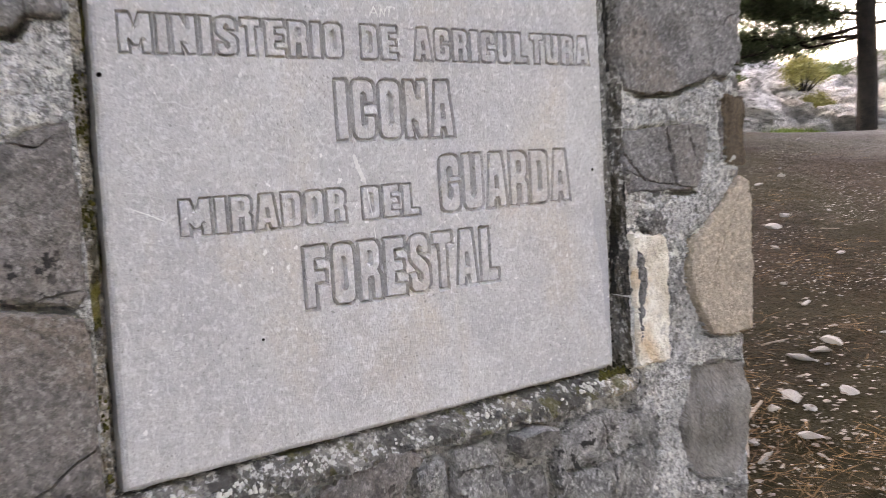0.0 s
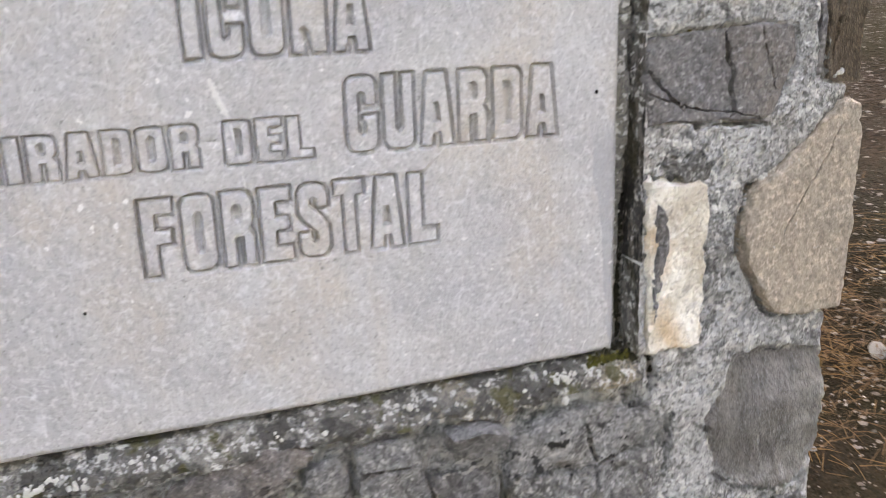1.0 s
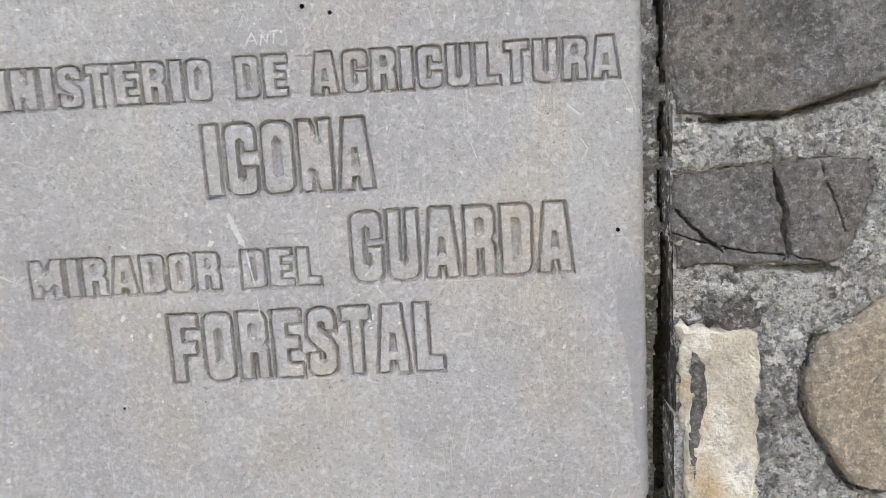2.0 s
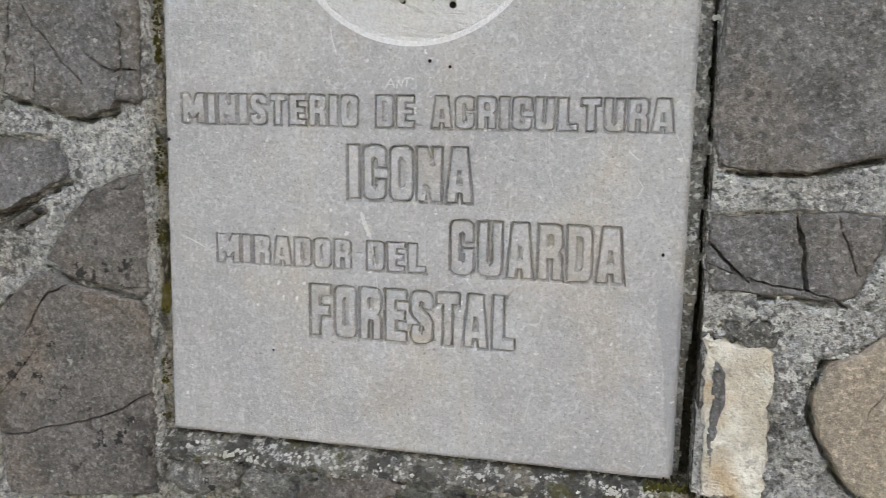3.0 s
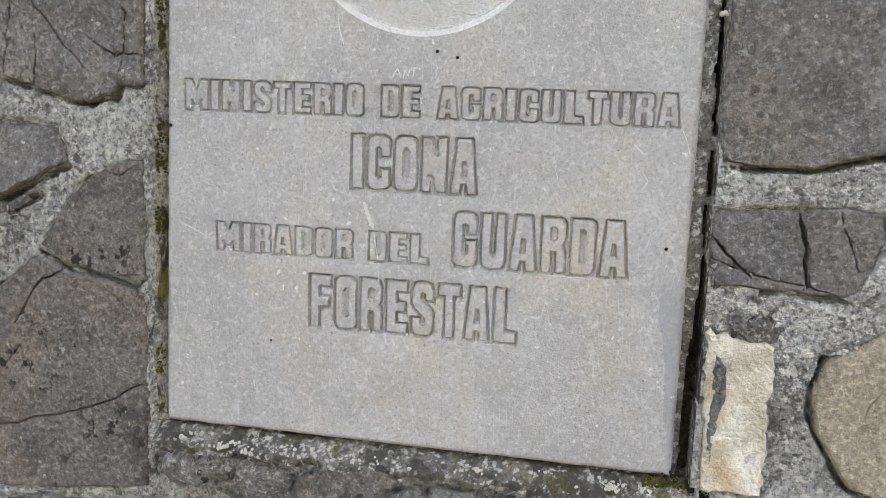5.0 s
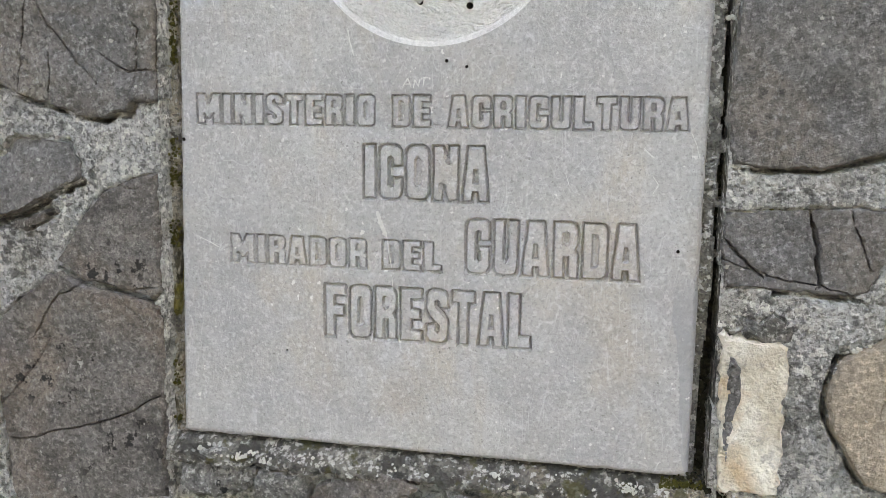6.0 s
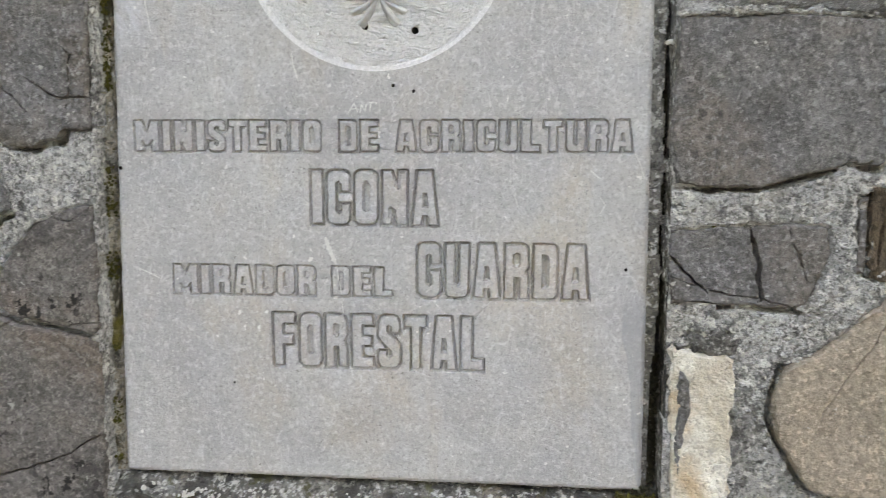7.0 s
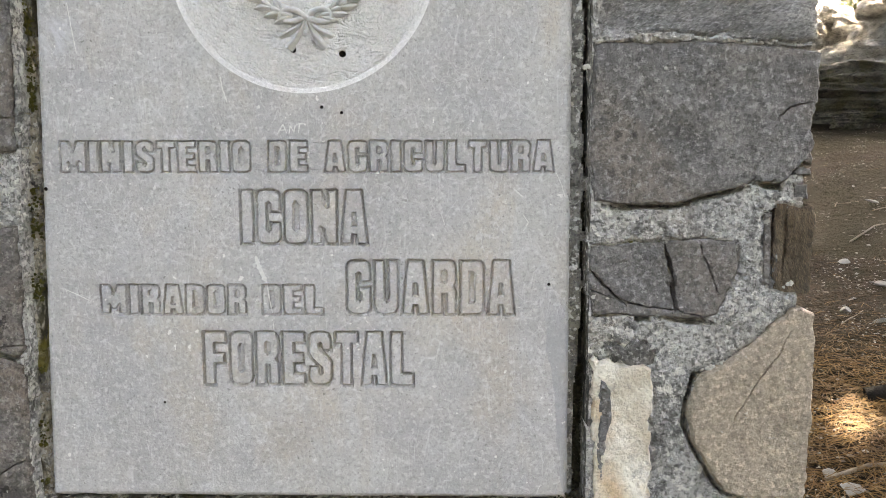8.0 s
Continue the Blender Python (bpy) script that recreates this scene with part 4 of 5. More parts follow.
    if ch == "M":
        return [(0, 0), (0.31, 0), (0.31, 0.34), (0.42, 0.18), (0.58, 0.18), (0.69, 0.34), (0.69, 0), (1, 0), (1, 1), (0.66, 1), (0.5, 0.66), (0.34, 1), (0, 1)], []
    return glyph(ch)


def shifted(poly, far):
    """An anticlockwise outline pushed outwards, with mitred corners."""
    p = np.array(poly, float)
    before, after = p - np.roll(p, 1, 0), np.roll(p, -1, 0) - p
    na = np.stack([before[:, 1], -before[:, 0]], 1) / np.maximum(np.hypot(*before.T), 1e-9)[:, None]
    nb = np.stack([after[:, 1], -after[:, 0]], 1) / np.maximum(np.hypot(*after.T), 1e-9)[:, None]
    m = na + nb
    scale = 2 / np.maximum((m ** 2).sum(1), 0.9)
    return p + m * scale[:, None] * far


WORDS = (  # text, x from, x to, foot, head, half the groove's width
    ("MINISTERIO", 0.0315, 0.2435, 1.6465, 1.6805, 0.0019), ("DE", 0.2640, 0.3070, 1.6465, 1.6805, 0.0019), ("AGRICULTURA", 0.3265, 0.5790, 1.6465, 1.6805, 0.0019),
    ("ICONA", 0.2310, 0.3725, 1.5665, 1.6265, 0.0025), ("MIRADOR", 0.0690, 0.2340, 1.4860, 1.5195, 0.0019), ("DEL", 0.2530, 0.3215, 1.4860, 1.5195, 0.0019),
    ("GUARDA", 0.3490, 0.5370, 1.4865, 1.5475, 0.0025), ("FORESTAL", 0.1840, 0.4230, 1.4040, 1.4655, 0.0025))
WIDTH = {"I": 0.52, "M": 1.4, "N": 1.08, "A": 1.12}

LETTERS = []        # character, outline, counters, half width
for text, x0, x1, z0, z1, half in WORDS:
    space = 1.9 * half
    unit = (x1 - x0 - space * (len(text) - 1)) / sum(WIDTH.get(c, 1.0) for c in text)
    x = x0
    for c in text:
        outer, holes = glyph_of(c)
        w = unit * WIDTH.get(c, 1.0)
        put = [[(x + px * w, z0 + pz * (z1 - z0)) for px, pz in ring] for ring in [outer] + holes]
        LETTERS.append((c, put[0], put[1:], half))
        x += w + space

MED_X, MED_Z, MED_R = 0.3055, 1.8775, 0.1455
DRILLED = ((0.324, 1.717, 0.0019), (0.346, 1.711, 0.0018), (0.0130, 1.6275, 0.0022), (0.5755, 1.5205, 0.0018), (0.1365, 1.3825, 0.0014))


def worn(ring, seed):
    """A cut edge with the small breaks of age."""
    made = []
    for (x0, z0), (x1, z1) in zip(ring, list(ring[1:]) + [ring[0]]):
        count = max(1, int(math.hypot(x1 - x0, z1 - z0) / 0.0028))
        for k in range(count):
            x, z = x0 + (x1 - x0) * k / count, z0 + (z1 - z0) * k / count
            made.append((x + 0.00055 * n3(x * 190, z * 190, seed) + 0.0003 * n3(x * 60, z * 60, seed), z + 0.00055 * n3(x * 190, z * 190, seed + 5) + 0.0003 * n3(x * 60, z * 60, seed + 5)))
    return made


def circle(x, z, r, count):
    return [(x + r * math.cos(2 * math.pi * k / count), z + r * math.sin(2 * math.pi * k / count)) for k in range(count)]


plaque = thing("plaque", "grey stone slab with engraved lettering set into the pillar", "plaque", (0.3, 0.0, PLQ_B))


def engraved():
    def edge(inset):
        made = []
        for a, b in (((plaque_left(PLQ_B), PLQ_B), (0.6, PLQ_B)), ((0.6, PLQ_B), (plaque_right(PLQ_T), PLQ_T)),
                     ((plaque_right(PLQ_T), PLQ_T), (plaque_left(PLQ_T), PLQ_T)), ((plaque_left(PLQ_T), PLQ_T), (plaque_left(PLQ_B), PLQ_B))):
            count = int(math.hypot(b[0] - a[0], b[1] - a[1]) / 0.006)
            made += [(a[0] + (b[0] - a[0]) * k / count, a[1] + (b[1] - a[1]) * k / count) for k in range(count)]
        pts = shifted(made, -inset)
        return [(x + 0.0009 * fbm(x * 40, z * 40, 81), z + 0.0009 * fbm(x * 40, z * 40, 82)) for x, z in pts]
    outer = edge(0.0)
    loops = [(outer, True), (edge(0.0022), True), (edge(0.005), True), (circle(MED_X, MED_Z, MED_R, 96), True)]
    for x, z, r in DRILLED:
        loops.append((circle(x, z, r, 12), True))
    for _, ring, holes, half in LETTERS:
        loops += [(worn(shifted(ring, half * k), 30 + n), True) for n, k in enumerate((0.95, 0.5, 0.15, -0.15, -0.45, -0.7))]
        for h in holes:
            loops += [(worn(shifted(h, half * 0.8), 36), True), (h, True)]
    loose = []
    for _, ring, _, half in LETTERS:
        low, high = np.min(ring, 0), np.max(ring, 0)
        gx, gz = np.meshgrid(np.arange(low[0] + 0.001, high[0], 0.0025), np.arange(low[1] + 0.001, high[1], 0.0025))
        pts = np.stack([gx.ravel(), gz.ravel()], 1)
        loose += pts[inside(ring, pts) & (gap_to(ring, pts) > half)].tolist()
        gx, gz = np.meshgrid(np.arange(low[0] - half, high[0] + half, 0.0016), low[1] - half * np.array((1.15, 1.37)))
        loose += np.stack([gx.ravel(), gz.ravel()], 1).tolist()
    flat, faces = fill(loops, loose)
    y = np.zeros(len(flat))
    rim = gap_to(outer, flat)
    y += np.clip(1 - rim / 0.0052, 0, 1) ** 2 * 0.0042
    for _, ring, holes, half in LETTERS:
        low, high = np.min(ring, 0) - 0.004, np.max(ring, 0) + 0.004
        near = np.where(((flat > low) & (flat < high)).all(1))[0]
        far = gap_to(ring, flat[near])
        above = (far - gap_to(ring, flat[near] + (0.0, 0.0004))) / 0.0004
        cut = 1.3 * (1 - far / (half * np.where(inside(ring, flat[near]), 0.68 + 0.22 * above, 0.95 + 0.40 * above)))
        for h in holes:
            cut = np.maximum(cut, 1 - gap_to(h, flat[near]) / (half * 0.8))
            cut[inside(h, flat[near])] = 1.0
        y[near] = np.maximum(y[near], np.clip(cut, 0, 1) * half * 2.4)
    centre = np.array([flat[f].mean(0) for f in faces])
    owner = np.zeros(len(faces), int)
    owner[~inside(outer, centre)] = -1
    owner[inside(circle(MED_X, MED_Z, MED_R, 96), centre)] = -1
    for x, z, r in DRILLED:
        owner[inside(circle(x, z, r, 12), centre)] = -1
    for n, (_, ring, _, half) in enumerate(LETTERS):
        owner[inside(shifted(ring, half), centre) & (owner == 0)] = n + 1
    bins = [[] for _ in range(len(LETTERS) + 1)]
    for f, o in zip(faces, owner):
        if o >= 0:
            bins[o].append(f)

    def piece(some, skirt):
        used = sorted({i for f in some for i in f})
        at = {i: k for k, i in enumerate(used)}
        verts = [(flat[i][0], y[i], flat[i][1]) for i in used]
        out = [[at[i] for i in f] for f in some]
        if skirt:
            pairs = {}
            for f in out:
                for a, b in zip(f, f[1:] + f[:1]):
                    pairs[(a, b)] = pairs.get((a, b), 0) + 1
            for a, b in [p for p in pairs if (p[1], p[0]) not in pairs]:
                pa, pb = verts[a], verts[b]
                if min(gap_to(outer, [(pa[0], pa[2]), (pb[0], pb[2])])) < 1e-4 or math.hypot(pa[0] - MED_X, pa[2] - MED_Z) < MED_R + 1e-3:
                    k = len(verts)
                    verts += [(pa[0], 0.05, pa[2]), (pb[0], 0.05, pb[2])]
                    out.append([b, a, k, k + 1])
        bm = bmesh.new()
        vs = [bm.verts.new(v) for v in verts]
        for f in out:
            bm.faces.new([vs[i] for i in f])
        bm.normal_update()
        flip = [f for f in bm.faces if f.normal.y > 0.3]
        if flip:
            bmesh.ops.reverse_faces(bm, faces=flip)
        return bm_mesh("slab", bm, False)

    slab = part("slab", piece(bins[0], True), slab_stone, plaque)
    for (c, *_), some in zip(LETTERS, bins[1:]):
        part("letter", piece(some, False), slab_stone, slab, "engraved letter " + c)
    return slab


slab = engraved()


def drill(x, z, r, y, deep, count=12):
    verts, faces = [], []
    for k, (rr, yy) in enumerate(((r, y), (r * 0.95, y + deep * 0.5), (r * 0.8, y + deep))):
        verts += [(px, yy, pz) for px, pz in circle(x, z, rr, count)]
    for ring in range(2):
        faces += [(ring * count + i, ring * count + (i + 1) % count, (ring + 1) * count + (i + 1) % count, (ring + 1) * count + i) for i in range(count)]
    faces.append(tuple(2 * count + i for i in range(count)))
    return mesh_of("drill_hole", verts, faces)


for x, z, r in DRILLED:
    part("drill_hole", drill(x, z, r, 0.0, 0.008), hole_dark, slab, "small dark drilled hole")


MED_HOLES = ((0.2935, 1.7795, 0.0034), (0.3475, 1.7745, 0.0036))


def medallion_mesh():
    """A shallow dish of chisel pecks within a smooth rim; the lower half is the finer."""
    rings, verts, faces = 190, [(MED_X, 0.003, MED_Z)], []
    angles = [math.pi * i / 60 for i in range(61)] + [math.pi * (1 + i / 420) for i in range(1, 420)]
    count = len(angles)
    for k in range(1, rings + 1):
        r = MED_R * (k / rings) ** 0.8
        far = MED_R - r
        for a in angles:
            x, z = MED_X + r * math.cos(a), MED_Z + r * math.sin(a)
            lean = 0.35 * n3(x * 24, z * 24, 94)
            u, w = x + lean * z, z - lean * x
            peck = n3(u * 150, w * 270, 91) + 0.6 * n3(u * 300, w * 560, 92)
            y = 0.0008 + 0.0100 * max(0.0, peck - 0.24) + 0.0006 * peck
            if min(math.hypot(x - hx, z - hz) - hr for hx, hz, hr in MED_HOLES) < 0.0004:
                y = 0.014
            if far < 0.0065:
                y = 0.0004 + 0.0006 * n3(x * 90, z * 90, 93) * (far > 0.001) + max(0.0, y) * max(0.0, (far - 0.0045) / 0.002)
            verts.append((x, y, z))
    faces += [(0, 1 + i, 1 + (i + 1) % count) for i in range(count)]
    for k in range(rings - 1):
        a, b = 1 + k * count, 1 + (k + 1) * count
        faces += [(a + i, b + i, b + (i + 1) % count, a + (i + 1) % count) for i in range(count)]
    return mesh_of("medallion", verts, faces)


medal = part("medallion", medallion_mesh(), medal_stone, plaque, "round pale pecked medallion with a carved wreath")


def lens(x, z, ang, long, wide, high, y0=0.003, ridge=0.35, bend=0.0, flared=False):
    """A carved leaf or ribbon: pointed, with a ridge down its middle."""
    rows, across, verts, faces = 9, 6, [], []
    for k in range(rows + 1):
        t = k / rows
        w = wide * math.sin(math.pi * min(1, t * 0.92 + 0.06)) ** 0.8
        if flared:
            w = wide * (0.35 + 0.65 * t)
        ca = ang + bend * (t - 0.5)
        cx, cz = x + long * t * math.cos(ca), z + long * t * math.sin(ca)
        for j in range(across + 1):
            s = j / across * 2 - 1
            h = high * math.sqrt(max(0.0, 1 - s * s)) * (0.35 + 0.65 * math.sin(math.pi * min(1, t * 0.9 + 0.08))) + ridge * high * max(0, 0.3 - abs(s))
            verts.append((cx - s * w / 2 * math.sin(ca), y0 - h, cz + s * w / 2 * math.cos(ca)))
    for k in range(rows):
        for j in range(across):
            a = k * (across + 1) + j
            faces.append((a, a + 1, a + across + 2, a + across + 1))
    return mesh_of("leaf", verts, faces)


def cord(points, radius, name, squash=0.7):
    """A smooth band of round section along points (x, y, z)."""
    pts = [Vector(p) for p in points]
    fine = []
    for i in range(len(pts) - 1):
        p0, p1, p2, p3 = pts[max(i - 1, 0)], pts[i], pts[i + 1], pts[min(i + 2, len(pts) - 1)]
        for k in range(6):
            t = k / 6
            fine.append(0.5 * ((2 * p1) + (p2 - p0) * t + (2 * p0 - 5 * p1 + 4 * p2 - p3) * t * t + (3 * p1 - p0 - 3 * p2 + p3) * t ** 3))
    fine.append(pts[-1])
    verts, faces, count = [], [], 10
    for i, p in enumerate(fine):
        way = (fine[min(i + 1, len(fine) - 1)] - fine[max(i - 1, 0)]).normalized()
        side = Vector((-way.z, 0, way.x))
        r = radius * (radius_taper(i / (len(fine) - 1)) if name == "twig" else 1.0)
        for j in range(count):
            a = 2 * math.pi * j / count
            verts.append(p + side * r * math.cos(a) + Vector((0, -1, 0)) * r * squash * math.sin(a))
    for i in range(len(fine) - 1):
        for j in range(count):
            faces.append((i * count + j, i * count + (j + 1) % count, (i + 1) * count + (j + 1) % count, (i + 1) * count + j))
    return mesh_of(name, verts, faces)


def radius_taper(t):
    return 1.0 - 0.55 * t


WRE_R, WRE_Z = 0.064, 1.877
for side in (-1, 1):
    branch = []
    for k in range(11):
        a = radians(-90 + side * (8 + 14 * k))
        branch.append((0.309 + WRE_R * math.cos(a), 0.001, WRE_Z + WRE_R * math.sin(a)))
    part("wreath_branch", cord(branch, 0.0026, "twig"), carved_stone, medal)
    for k in range(15):
        a = radians(-90 + side * (13 + 10.0 * k))
        bx, bz = 0.309 + WRE_R * math.cos(a), WRE_Z + WRE_R * math.sin(a)
        along = a + side * radians(90)
        for turn, size in ((0.55, 1.0), (-0.5, 0.95), (0.03, 0.8)):
            me = lens(bx, bz, along + turn * side * -1, 0.022 * size, 0.0088, 0.0066 + 0.0015 * (turn > 0), 0.003, 0.35, 0.25 * turn)
            part("wreath_leaf", me, carved_stone, medal)
bow_x, bow_z = 0.309, 1.8135
part("bow_knot", lens(bow_x - 0.0055, bow_z, 0.0, 0.011, 0.0095, 0.008), carved_stone, medal, "carved ribbon knot")
for side in (-1, 1):
    loop = [(bow_x + side * 0.002, -0.001, bow_z), (bow_x + side * 0.010, -0.003, bow_z + 0.0065), (bow_x + side * 0.021, -0.003, bow_z + 0.0075), (bow_x + side * 0.0275, -0.002, bow_z + 0.002),
            (bow_x + side * 0.024, -0.002, bow_z - 0.004), (bow_x + side * 0.013, -0.003, bow_z - 0.0045), (bow_x + side * 0.002, -0.001, bow_z - 0.001)]
    part("bow_loop", cord(loop, 0.0030, "bow_loop"), carved_stone, medal)
    for lean, wide, long, up in ((0.42, 0.0125, 0.036, 0.0070), (0.86, 0.0105, 0.033, 0.0058)):
        part("ribbon_tail", lens(bow_x + side * 0.002, bow_z - 0.003, radians(-90) + side * lean, long, wide, up, 0.003, 1.2, 0.3 * side, True), carved_stone, medal)
for x, z, r in MED_HOLES:
    part("drill_hole", drill(x, z, r, 0.0025, 0.009), hole_dark, medal, "dark hole in the medallion")


def scrape(points, width, seed):
    """A thin scraped mark on the slab's face."""
    verts, faces = [], []
    pts = np.array(points, float).reshape(-1, 2)
    fine = []
    for a, b in zip(pts, pts[1:]):
        fine += [a + (b - a) * k / 8 for k in range(8)]
    fine.append(pts[-1])
    fine = np.array(fine)
    way = np.gradient(fine, axis=0)
    side = np.stack([-way[:, 1], way[:, 0]], 1) / np.maximum(np.hypot(*way.T), 1e-9)[:, None]
    for k, (p, s) in enumerate(zip(fine, side)):
        w = width * (0.55 + 0.6 * n3(k * 0.7, seed, 3)) * min(1, (k + 1) / 3, (len(fine) - k) / 3)
        verts += [(p[0] + s[0] * w, -0.0003, p[1] + s[1] * w), (p[0], -0.0005, p[1]), (p[0] - s[0] * w, -0.0003, p[1] - s[1] * w)]
    for k in range(len(fine) - 1):
        for j in range(2):
            faces.append((3 * k + j, 3 * k + j + 1, 3 * k + j + 4, 3 * k + j + 3))
    return mesh_of("scrape_mark", verts, faces)


for k, (pts, w) in enumerate((((0.2465, 1.552, 0.250, 1.54, 0.258, 1.522), 0.0040), ((0.259, 1.519, 0.2605, 1.505, 0.264, 1.487), 0.0011), ((0.264, 1.48, 0.2655, 1.462), 0.0009),
                              ((0.213, 1.752, 0.215, 1.738, 0.220, 1.722), 0.0014), ((0.028, 1.514, 0.042, 1.508, 0.056, 1.501), 0.0011), ((0.535, 1.628, 0.542, 1.621, 0.546, 1.618), 0.0016),
                              ((0.582, 1.645, 0.588, 1.632, 0.592, 1.618), 0.0008), ((0.048, 1.83, 0.052, 1.80, 0.056, 1.775), 0.0010), ((0.31, 1.845, 0.312, 1.84), 0.0005),
                              ((0.2745, 1.688, 0.281, 1.6985, 0.285, 1.6885), 0.0013), ((0.277, 1.692, 0.284, 1.6925), 0.0011), ((0.2875, 1.688, 0.289, 1.697, 0.293, 1.69, 0.2945, 1.6975), 0.0013),
                              ((0.2955, 1.6985, 0.304, 1.6995), 0.0012), ((0.2995, 1.6990, 0.298, 1.689), 0.0012), ((0.455, 1.60, 0.46, 1.585), 0.0006), ((0.545, 1.60, 0.552, 1.59, 0.546, 1.58), 0.0008))):
    part("scrape_mark", scrape(pts, w, k), scratch_white, slab, "white scraped mark")

# ---------------------------------------------------------------- beyond the pillar: rocks, trees, shrubs
def boulder_mesh(name, size, seed, cuts=14, level=4, strata=0.0):
    """A weathered block: a ball cut by planes, then roughened."""
    rng = np.random.default_rng(seed)
    bm = bmesh.new()
    bmesh.ops.create_icosphere(bm, subdivisions=level, radius=1.0)
    planes = []
    for _ in range(cuts):
        d = rng.normal(size=3)
        planes.append((Vector(d / np.linalg.norm(d)), rng.uniform(0.55, 0.85)))
    for v in bm.verts:
        p = v.co.copy()
        for d, far in planes:
            over = p.dot(d) - far
            if over > 0:
                p -= d * over * 0.92
        k = 1 + 0.12 * fbm(p.x * 2 + seed, p.y * 2, p.z * 2, 3) - 0.10 * max(0.0, 0.30 - abs(fbm(p.x * 3.5 + 5, p.y * 3.5 + seed, p.z * 3.5, 2))) / 0.30 + 0.09 * fbm(p.x * 8, p.y * 8 + seed, p.z * 8, 3)
        p *= k
        if strata:
            p.xy *= 1 + strata * n3(0, seed, p.z * 9)
        v.co = (p.x * size[0], p.y * size[1], p.z * size[2])
    me = bm_mesh(name, bm)
    me.set_sharp_from_angle(angle=radians(24))
    return me


BLOCKS = [boulder_mesh("boulder", (1, 1, 1), 200 + k) for k in range(6)]


def boulder(x, y, sx, sy, sz, k, turn, sink=0.35, mat=limestone, label="white weathered limestone boulder", group="rocks on the bank"):
    me = BLOCKS[k % 6] if mat is limestone else BLOCKS[k % 6].copy()
    if not me.materials:
        me.materials.append(mat)
    ob = tagged(new("boulder", me), label, "rock", group)
    ob.matrix_basis = Matrix.LocRotScale((x, y, rise(x, y) + sz * (1 - 2 * sink) * 0.8), Euler((0.25 * math.sin(k * 3.1), 0.2 * math.cos(k * 2.3), turn)), (sx, sy, sz))
    return ob


rng = np.random.default_rng(5)
# a bank of pale rocks beyond the open ground
for k in range(125):
    far = 10.0 + 6.2 * (k / 125) + rng.uniform(-0.3, 0.3)
    ang = radians(rng.uniform(22, 42))
    s = rng.uniform(0.18, 0.55) * (0.7 + 0.045 * far)
    boulder(-0.14 + far * math.cos(ang), -0.74 + far * math.sin(ang), s * rng.uniform(1.0, 1.7), s * rng.uniform(0.8, 1.1), s * rng.uniform(0.55, 0.9), k, rng.uniform(0, 6.28), 0.3)
for k in range(48):
    far = 9.8 + 3.6 * (k / 48)
    ang = radians(rng.uniform(56, 70))
    s = rng.uniform(0.22, 0.55)
    boulder(0.45 + far * math.cos(ang), -0.92 + far * math.sin(ang), s * rng.uniform(1.0, 1.7), s, s * rng.uniform(0.5, 0.85), k + 3, rng.uniform(0, 6.28), 0.3)
for k in range(12):
    ang, far = radians(23 + 1.6 * k), 9.5 + rng.uniform(-0.15, 0.3)
    s = rng.uniform(0.10, 0.22)
    boulder(-0.14 + far * math.cos(ang), -0.74 + far * math.sin(ang), s * 1.5, s, s * 0.6, k, k * 1.3, 0.3, limestone, "small pale rock at the foot of the bank")
# a low mossy shelf of rock
for k, (x, y, sx, sy, sz, turn) in enumerate(((4.55, 7.35, 1.25, 0.75, 0.42, -0.25), (5.9, 7.2, 1.3, 0.8, 0.45, -0.5), (3.35, 7.75, 1.0, 0.7, 0.40, 0.1), (4.0, 6.75, 0.22, 0.16, 0.13, 0.4), (4.75, 6.6, 0.3, 0.2, 0.12, 0.9))):
    ob = new("rock_shelf", boulder_mesh("rock_shelf", (sx, sy, sz), 300 + k, 9, 5, 0.22))
    ob.data.materials.append(ledge_rock)
    ob.matrix_basis = pose(x, y, rise(x, y) + sz * 0.3, 0, 0, math.degrees(turn))
    tagged(ob, "low grey rock shelf with olive moss" if sx > 0.5 else "loose grey rock below the shelf", "rock", "rock shelf")


def tufts(points, long, count, seed, wide=0.0022, droop=0.2):
    """Brushes of needles at points; one mesh."""
    r = np.random.default_rng(seed)
    p = np.array(points)
    lead = r.normal(size=(len(p), 3))
    lead[:, 2] = abs(lead[:, 2]) * 0.5
    lead /= np.linalg.norm(lead, axis=1)[:, None]
    p, lead = np.repeat(p, count, 0), np.repeat(lead, count, 0)
    d = lead + r.normal(size=p.shape) * 0.75
    d[:, 2] -= droop
    d *= (long * r.uniform(0.6, 1.1, len(p)) / np.linalg.norm(d, axis=1))[:, None]
    s = np.cross(d, r.normal(size=p.shape))
    s *= (wide / np.maximum(np.linalg.norm(s, axis=1), 1e-9))[:, None]
    verts = np.stack([p - s, p + s, p + d], 1).reshape(-1, 3)
    return verts.tolist(), np.arange(len(verts)).reshape(-1, 3).tolist()


def limb_mesh(name, runs):
    """Tapered limbs, each (points, thick radius, thin radius), in one mesh."""
    verts, faces, count = [], [], 9
    for points, r0, r1 in runs:
        pts = [Vector(p) for p in points]
        first = len(verts)
        for i, p in enumerate(pts):
            way = (pts[min(i + 1, len(pts) - 1)] - pts[max(i - 1, 0)]).normalized()
            a = way.orthogonal().normalized()
            b = way.cross(a)
            r = r0 + (r1 - r0) * i / (len(pts) - 1)
            for j in range(count):
                t = 2 * math.pi * j / count
                rr = r * (1 + 0.12 * n3(p.x * 3 + j, p.y * 3, p.z * 4))
                verts.append(p + a * rr * math.cos(t) + b * rr * math.sin(t))
        for i in range(len(pts) - 1):
            for j in range(count):
                faces.append((first + i * count + j, first + i * count + (j + 1) % count, first + (i + 1) * count + (j + 1) % count, first + (i + 1) * count + j))
